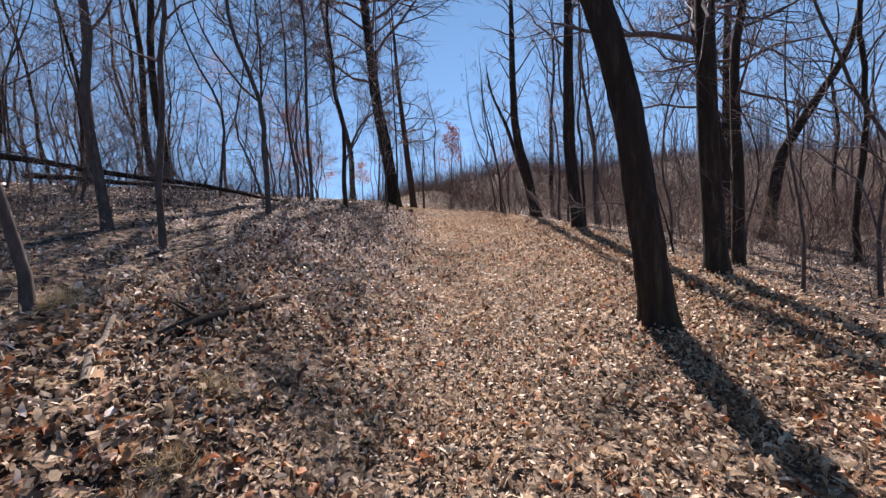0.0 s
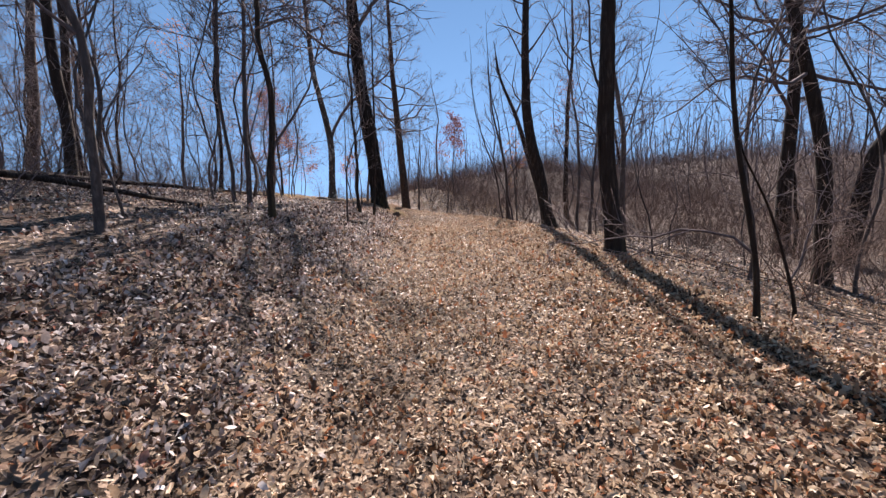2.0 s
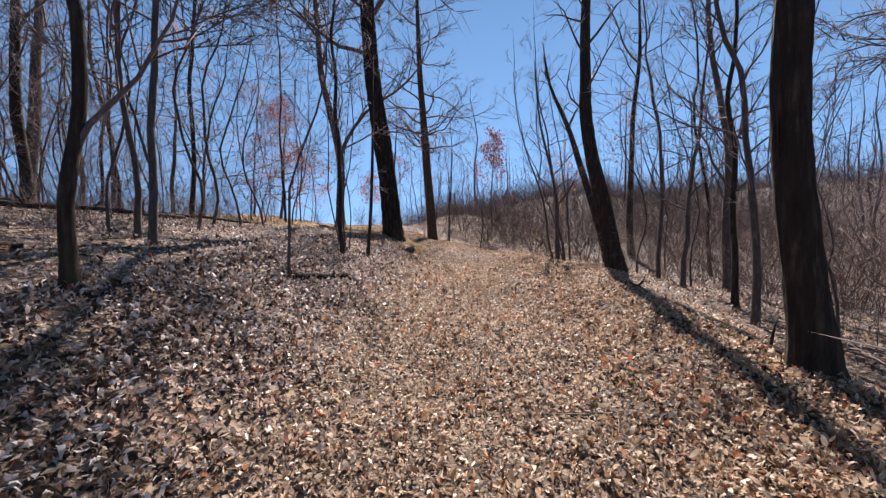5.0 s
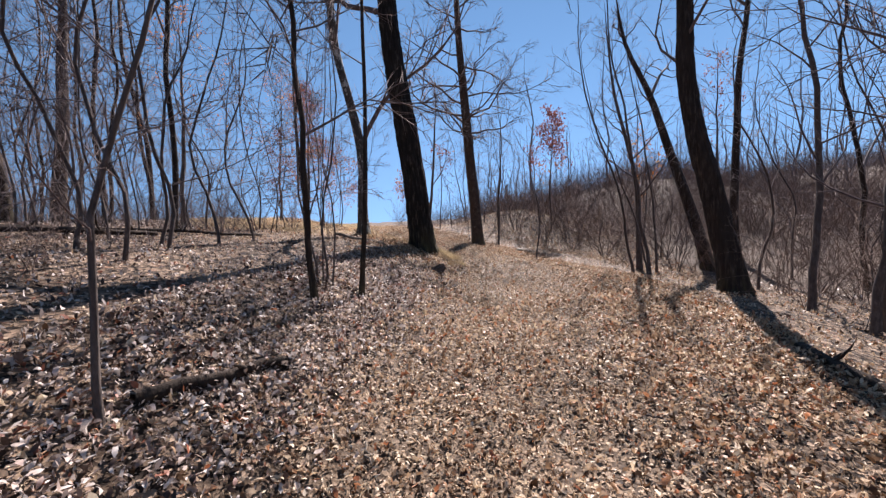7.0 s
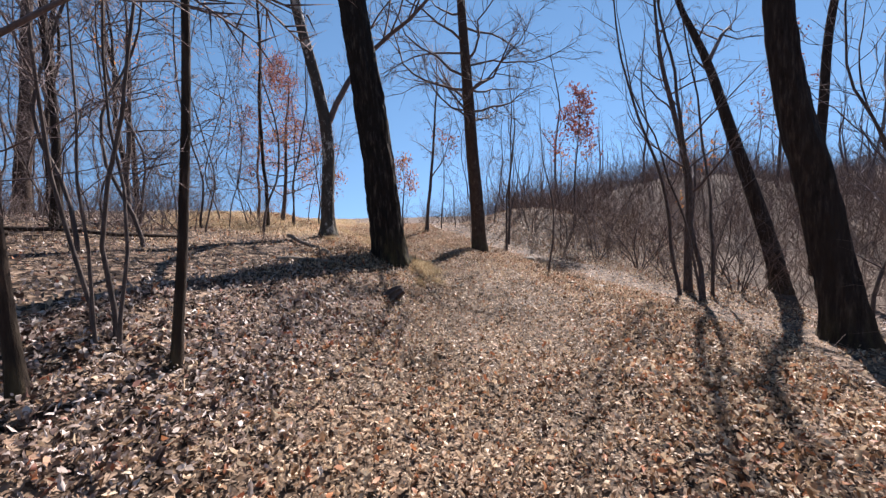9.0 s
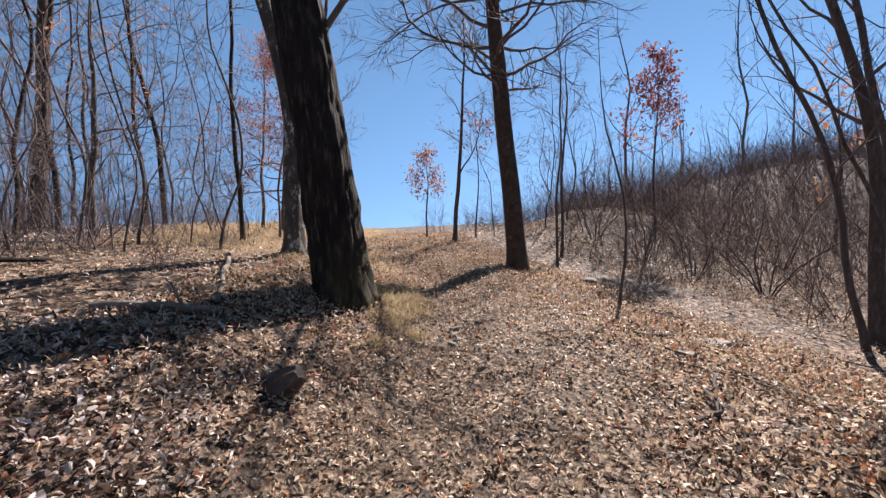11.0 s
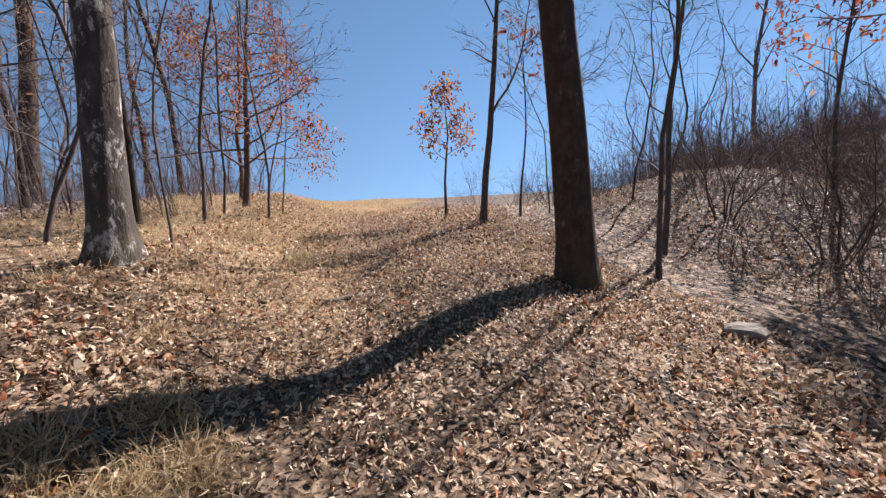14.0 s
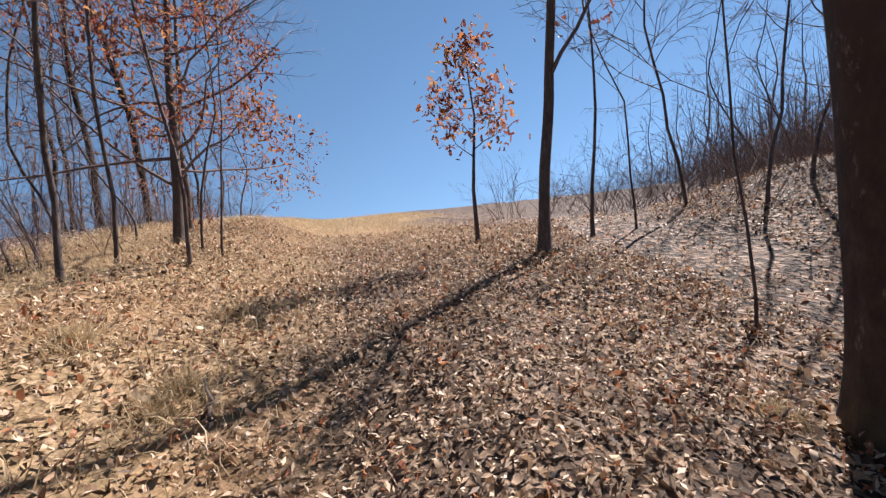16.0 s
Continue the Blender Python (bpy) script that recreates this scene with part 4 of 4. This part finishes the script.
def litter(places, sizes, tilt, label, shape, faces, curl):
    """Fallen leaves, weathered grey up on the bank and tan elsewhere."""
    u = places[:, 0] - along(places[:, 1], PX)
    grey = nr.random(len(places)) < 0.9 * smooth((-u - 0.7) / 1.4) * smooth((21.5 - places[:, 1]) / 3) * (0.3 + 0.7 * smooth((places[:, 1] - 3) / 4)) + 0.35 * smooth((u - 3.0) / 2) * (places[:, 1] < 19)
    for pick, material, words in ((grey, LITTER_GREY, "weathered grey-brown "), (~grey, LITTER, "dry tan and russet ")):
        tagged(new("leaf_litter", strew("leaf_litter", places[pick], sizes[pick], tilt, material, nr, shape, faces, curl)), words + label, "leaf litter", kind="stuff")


CHIP = np.array(((0, 0, 0), (0.45, 0.15, 0.05), (1.0, 0.03, 0.0), (0.5, -0.14, 0.09)))
near = strewn_spots(nr, 170000, -1.5, 32, -3.6, 3.6, lambda u, y, x: (1 - 0.5 * bare(u, y)) * (1 - 0.45 * trodden(u)) * (1 - 0.5 * straw_share(x, y)) * patchy(x, y))
near[:, 2] += nr.uniform(0.004, 0.05, len(near))
litter(near, nr.uniform(0.024, 0.078, len(near)) * np.where(near[:, 1] > 19, 0.78, 1), 0.8, "fallen leaves lying thick", PLAIN, PLAIN_FACES, 0.9)
chips = strewn_spots(nr, 150000, -1.5, 32, -3.6, 3.6, lambda u, y, x: (1 - 0.25 * bare(u, y)) * (1 - 0.4 * straw_share(x, y)) * patchy(x + 3, y))
chips[:, 2] += nr.uniform(0.01, 0.05, len(chips))
litter(chips, nr.uniform(0.02, 0.075, len(chips)), 0.75, "broken and rolled leaves", CHIP, BIT_FACES, 0.6)
close = strewn_spots(nr, 20000, -0.5, 30, -3.4, 3.2, lambda u, y, x: (1 - 0.8 * bare(u, y)) * (1 - 0.5 * straw_share(x, y)) * (1 - 0.4 * trodden(u)))
close[:, 2] += nr.uniform(0.02, 0.055, len(close))
litter(close, nr.uniform(0.045, 0.1, len(close)) * np.where(close[:, 1] > 19, 0.8, 1), 0.65, "curled lobed leaves on top of the litter", LEAF, LEAF_FACES, 0.9)
beside = strewn_spots(nr, 100000, -1.5, 33, -8.5, 7.5, lambda u, y, x: (np.abs(u) > 1.4) * (1 - 0.6 * straw_share(x, y)) * patchy(x, y))
beside[:, 2] += nr.uniform(0.004, 0.05, len(beside))
litter(beside, nr.uniform(0.032, 0.09, len(beside)) * np.where(beside[:, 1] > 18, 0.8, 1), 0.8, "fallen leaves on the bank and the shoulder", PLAIN, PLAIN_FACES, 0.8)
knoll = np.stack((nr.uniform(1.5, 10, 30000), nr.uniform(23, 36, 30000)), 1)
knoll = knoll[(knoll[:, 0] - along(knoll[:, 1], PX)) > 5.5]
knoll = np.column_stack((knoll, height(knoll[:, 0], knoll[:, 1]) + nr.uniform(0.004, 0.045, len(knoll))))
tagged(new("leaf_litter", strew("leaf_litter", knoll, nr.uniform(0.03, 0.075, len(knoll)), 0.85, LITTER, nr, PLAIN, PLAIN_FACES, 0.35)), "fallen leaves on the knoll", "leaf litter", kind="stuff")
wide = strewn_spots(nr, 40000, -2, 42, -17, 16, lambda u, y, x: ((u < -8.2) | ((u > 7.2) & (y < 24))) * (1 - 0.9 * straw_share(x, y)))
wide[:, 2] += 0.02
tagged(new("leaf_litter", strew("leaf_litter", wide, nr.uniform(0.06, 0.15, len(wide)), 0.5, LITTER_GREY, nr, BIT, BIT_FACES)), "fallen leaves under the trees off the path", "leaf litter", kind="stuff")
bits = strewn_spots(nr, 150000, -1.5, 31, -2.6, 2.6, lambda u, y, x: (0.3 + 0.7 * trodden(u)) * (1 - 0.15 * bare(u, y)))
bits[:, 2] += nr.uniform(0.002, 0.018, len(bits))
tagged(new("leaf_crumbs", strew("leaf_crumbs", bits, nr.uniform(0.018, 0.055, len(bits)), 0.55, CRUMBS, nr, BIT, BIT_FACES)), "crushed leaf crumbs trodden into the path", "leaf litter", kind="stuff")


# ---- dry grass ----
BLADE = np.array(((0, 0.02, 0), (0, -0.02, 0), (0.16, 0.015, 0.5), (0.16, -0.015, 0.5), (0.6, 0, 0.75)))
BLADE_FACES = np.array(((0, 1, 3), (0, 3, 2), (2, 3, 4)))


def grass(name, label, places, lo, hi, tilt, seed):
    r = np.random.default_rng(seed)
    me = strew(name, places, r.uniform(lo, hi, len(places)), tilt, STRAW, r, BLADE, BLADE_FACES)
    return tagged(new(name, me), label, "grass", kind="stuff")


def tuft(x, y, size, seed, blades=420):
    """A clump of dead grass, spilling outwards."""
    r = np.random.default_rng(seed)
    a, d = r.uniform(0, 6.283, blades), size * 0.6 * np.abs(r.normal(0, 0.7, blades))
    px, py = x + np.cos(a) * d, y + np.sin(a) * d
    me = strew("grass_tuft", np.stack((px, py, height(px, py)), 1), r.uniform(size * 0.35, size * 0.8, blades), 1.05, STRAW, r, BLADE, BLADE_FACES)
    tagged(new("grass_tuft", me), "clump of dry straw-coloured grass among the leaves", "grass", "grass tufts", "stuff")


for i, (x, y, s) in enumerate(((-2.23, 2.42, 0.16), (-3.46, 3.81, 0.25), (-2.2, 2.97, 0.16), (1.25, 22.31, 0.3), (1.01, 23.02, 0.32), (1.41, 21.92, 0.26), (1.6, 22.37, 0.26), (1.74, 21.75, 0.24), (0.95, 22.6, 0.28), (1.38, 22.65, 0.26), (1.32, 22.96, 0.26), (1.5, 21.3, 0.2), (-0.85, 25.87, 0.24), (-0.74, 25.66, 0.2), (1.95, 26.85, 0.16), (-1.56, 25.72, 0.28), (-1.59, 26.77, 0.22), (0.9, 22.1, 0.22), (0.3, 23.4, 0.22), (-0.4, 24.2, 0.25), (-1.0, 23.4, 0.25), (3.05, 10.12, 0.12))):
    tuft(x, y, s * 1.05, 400 + i)
for i in range(12):
    a, r2 = 2.399 * i, 0.12 * i ** 0.55
    tuft(1.35 + 0.75 * r2 * math.cos(a), 22.3 + 1.5 * r2 * math.sin(a), 0.16 + 0.012 * (i % 7), 430 + i, 300)
gr = np.random.default_rng(21)
fld = strewn_spots(gr, 90000, 23.5, 44, -10, 6, lambda u, y, x: straw_share(x, y) ** 1.1 * (1 - 0.6 * smooth((0.7 - np.abs(u)) / 0.5)))
grass("field_grass", "dry golden grass of the open field", fld, 0.08, 0.24, 0.55, 22)
low = strewn_spots(gr, 16000, 3, 30, -6, 6, lambda u, y, x: (np.sin(1.7 * x + 0.6 * y) * np.sin(1.1 * y - 0.8 * x + 1) > 0.45) * (np.abs(u) > 1.0) * 0.8)
grass("sparse_grass", "sparse dry grass between the fallen leaves", low, 0.05, 0.16, 0.7, 23)


# ---- dead wood ----
def lying(name, x0, y0, x1, y1, r, label, category, seed, sides=10, material=DEADWOOD, up0=0.6, up1=0.6, wild=0.06, stubs=0, crust=""):
    """A piece of wood on the ground from one end to the other."""
    g = random.Random(seed)
    n = 9
    pts = []
    for k in range(n):
        f = k / (n - 1)
        x, y = x0 + (x1 - x0) * f + wild * g.gauss(0, 0.3), y0 + (y1 - y0) * f + wild * g.gauss(0, 0.3)
        pts.append(Vector((x, y, float(height(x, y)) + r * (up0 + (up1 - up0) * f))))
    sh = Shell()
    sh.tube(pts, [r * (1 - 0.35 * k / (n - 1)) for k in range(n)], sides, rough=0.32, seed=seed, tip=False)
    root = new(name, sh.mesh(name, material))
    for i in range(stubs):
        k = g.randrange(1, n - 1)
        st = Shell()
        d = Vector((g.uniform(-1, 1), g.uniform(-1, 1), 0.8)).normalized()
        st.tube(wander(g, pts[k], d, r * g.uniform(4, 9), 3, 0.0, 0.15), [r * 0.4, r * 0.3, r * 0.2, r * 0.1], 5)
        part("branch_stub", st.mesh("branch_stub", material), root)
    return tagged(root, label, category)


lying("fallen_log", -2.72, 3.3, -2.0, 4.5, 0.055, "dark rotting log half sunk in leaves", "log", 1, 12, BARK, stubs=1)
lying("fallen_branch", -2.9, 2.9, -3.07, 4.76, 0.024, "pale barkless branch lying in the leaves", "branch", 2, 8, up0=1.6, up1=1.8, wild=0.16, stubs=2)
lying("fallen_log", -0.6, 20.05, 0.3, 20.7, 0.05, "pale weathered log below the old tree", "log", 3, 10, stubs=1)
lying("fallen_log", -1.97, 23.1, 0.05, 20.78, 0.045, "thin weathered log lying at the old tree", "log", 4, 8, up0=2.0, up1=1.0)
lying("fallen_log", 4.15, 22.6, 4.65, 22.8, 0.032, "short dark log beside the path", "log", 5, 10, BARK_THIN)
# a long thin dark strip with stubs, ending at the shoulder tree
lying("fallen_log", 5.75, 15.9, 5.1, 11.3, 0.06, "long dark strip along the path's shoulder", "branch", 6, 9, BARK, stubs=3)
lying("fallen_log", -0.3, 13.4, 0.3, 14.5, 0.06, "dark rotting log on the bank", "log", 7, 10, BARK, stubs=1)
lying("fallen_branch", 3.51, 23.01, 4.09, 24.1, 0.022, "bent grey branch on the leaves", "branch", 8, 7, stubs=2)
lying("fallen_branch", 4.03, 24.07, 4.25, 23.75, 0.016, "short grey twig on the leaves", "branch", 9, 6)
lying("split_wood", 0.32, 24.9, 0.5, 25.3, 0.03, "pale splintered piece of wood", "wood", 10, 6)
lying("fallen_log", -7.6, 9.2, -3.3, 12.8, 0.06, "long fallen trunk resting on the bank", "log", 11, 10, BARK, up0=13.0, up1=0.6, wild=0.2, stubs=5)
lying("fallen_log", -9.5, 13.0, -5.0, 19.6, 0.08, "fallen tree top among the saplings", "log", 12, 10, BARK, up0=3.0, up1=1.0, wild=0.2, stubs=9)
lying("fallen_log", -8.5, 16.5, -3.5, 21.5, 0.05, "fallen branchy stem in the wood", "log", 13, 8, BARK, up0=4.0, up1=1.0, wild=0.2, stubs=9)
sl = random.Random(41)
for i in range(16):
    x, y, a, h = sl.uniform(6.6, 9.2), sl.uniform(8.0, 13.5), sl.uniform(-0.9, 0.9) + 2.2, sl.uniform(0.4, 1.0)
    tagged(lying("fallen_branch", x - h * math.cos(a), y - h * math.sin(a), x + h * math.cos(a), y + h * math.sin(a), sl.uniform(0.009, 0.018), "grey dead branch lying tangled on the slope", "branch", 700 + i, 6, DEADWOOD if i % 4 == 0 else BARK_THIN, 2.0, sl.uniform(3, 10), 0.3, 3), group="dead branches on the slope")
for i, (x, y, a, h, r) in enumerate(((4.6, 21.6, 2.3, 0.55, 0.018), (4.9, 21.2, 2.7, 0.8, 0.014), (4.35, 20.9, 1.2, 0.4, 0.02), (5.3, 22.0, 2.5, 0.7, 0.012), (1.1, 23.6, 0.2, 0.6, 0.009), (0.9, 21.2, 0.5, 0.5, 0.008))):
    tagged(lying("fallen_branch", x - h * math.cos(a), y - h * math.sin(a), x + h * math.cos(a), y + h * math.sin(a), r, "crooked dead branch lying on the leaves", "branch", 740 + i, 6, DEADWOOD if i % 2 else BARK_THIN, 1.5, 3.5, 0.15, 2), group="dead branches by the path")
sg = random.Random(77)
for i in range(95):
    y = sg.uniform(1, 30)
    u = sg.uniform(-4.5, 4.5)
    x, a, s = u + float(along(y, PX)), sg.uniform(0, 6.283), sg.uniform(0.08, 0.28) * (1 + (abs(u) > 1.8))
    tagged(lying("stick", x - s * math.cos(a), y - s * math.sin(a), x + s * math.cos(a), y + s * math.sin(a), sg.uniform(0.005, 0.013), "thin pale dry stick on the leaves" if i % 3 else "thin dark dry stick on the leaves", "stick", 500 + i, 5, DEADWOOD if i % 3 else BARK_THIN, 2.0, 2.5, 0.05), group="sticks on the ground")

for i, (x0, y0, x1, y1, r) in enumerate(((0.69, 5.33, 0.68, 4.89, 0.013), (2.88, 11.22, 2.76, 10.93, 0.012), (3.16, 11.45, 3.42, 11.19, 0.012), (2.17, 8.75, 2.2, 8.45, 0.013), (2.16, 24.5, 2.22, 24.25, 0.016), (1.66, 24.12, 1.72, 23.92, 0.018), (3.0, 22.1, 3.5, 22.3, 0.009))):
    tagged(lying("stick", x0, y0, x1, y1, r, "short pale barkless stick on the path", "stick", 620 + i, 6, DEADWOOD, 2.5, 3.0, 0.03), group="sticks on the ground")
# the sawn chunk of wood below the old tree
chunk = Shell()
chunk.tube([Vector((0, 0, -0.05)), Vector((0.02, 0, 0.05)), Vector((0.06, 0.01, 0.14)), Vector((0.1, 0.02, 0.21))], [0.12, 0.09, 0.07, 0.05], 14, rough=0.8, seed=4, tip=False)
stump = new("stump", chunk.mesh("stump", BARK_THIN, False))
stump.matrix_basis = pose(1.22, 20.14, float(height(1.22, 20.14)) + 0.02, 25, 30, 20)
tagged(stump, "short weathered broken stump in the leaves", "stump")


# ---- stones ----
def stone(x, y, a, b, c, seed, label="flat grey-brown stone set in the path", turn=0.0):
    bm = bmesh.new()
    bmesh.ops.create_icosphere(bm, subdivisions=3, radius=1.0)
    for v in bm.verts:
        q = v.co.normalized()
        box = q / max(abs(q.x), abs(q.y), abs(q.z))
        q = q.lerp(box, 0.45)
        q *= 1 + 0.22 * noise.noise(q * 1.5 + Vector((seed, 0, 0))) + 0.07 * noise.noise(q * 5 + Vector((0, seed, 0)))
        v.co = (q.x * a, q.y * b, q.z * c)
    me = bpy.data.meshes.new("stone")
    bm.to_mesh(me)
    bm.free()
    me.materials.append(STONE)
    ob = new("stone", me)
    ob.matrix_basis = pose(x, y, float(height(x, y)) + c * 0.35, 4, -5, turn)
    return tagged(ob, label, "stone", "stones in the path")


for i, (x, y, a, b, c) in enumerate(((2.07, 21.57, 0.07, 0.05, 0.035), (2.12, 22.15, 0.08, 0.035, 0.025), (2.13, 21.93, 0.06, 0.04, 0.03), (2.22, 21.8, 0.07, 0.045, 0.03), (2.19, 21.69, 0.06, 0.04, 0.025), (2.35, 22.4, 0.06, 0.04, 0.02), (2.6, 21.2, 0.04, 0.03, 0.02), (2.9, 21.6, 0.035, 0.03, 0.02), (3.2, 22.0, 0.04, 0.03, 0.02), (3.3, 20.6, 0.04, 0.03, 0.02), (2.7, 23.0, 0.04, 0.03, 0.02), (3.0, 20.2, 0.05, 0.03, 0.02))):
    stone(x, y, a, b, c, i + 1, turn=35 * i)
stone(3.86, 26.08, 0.16, 0.11, 0.09, 30, "rounded brown boulder beside the path")
stone(4.9, 22.7, 0.24, 0.1, 0.03, 31, "long flat slab of grey stone by the path")
stone(4.45, 21.95, 0.12, 0.08, 0.03, 32, "flat pale stone by the path")
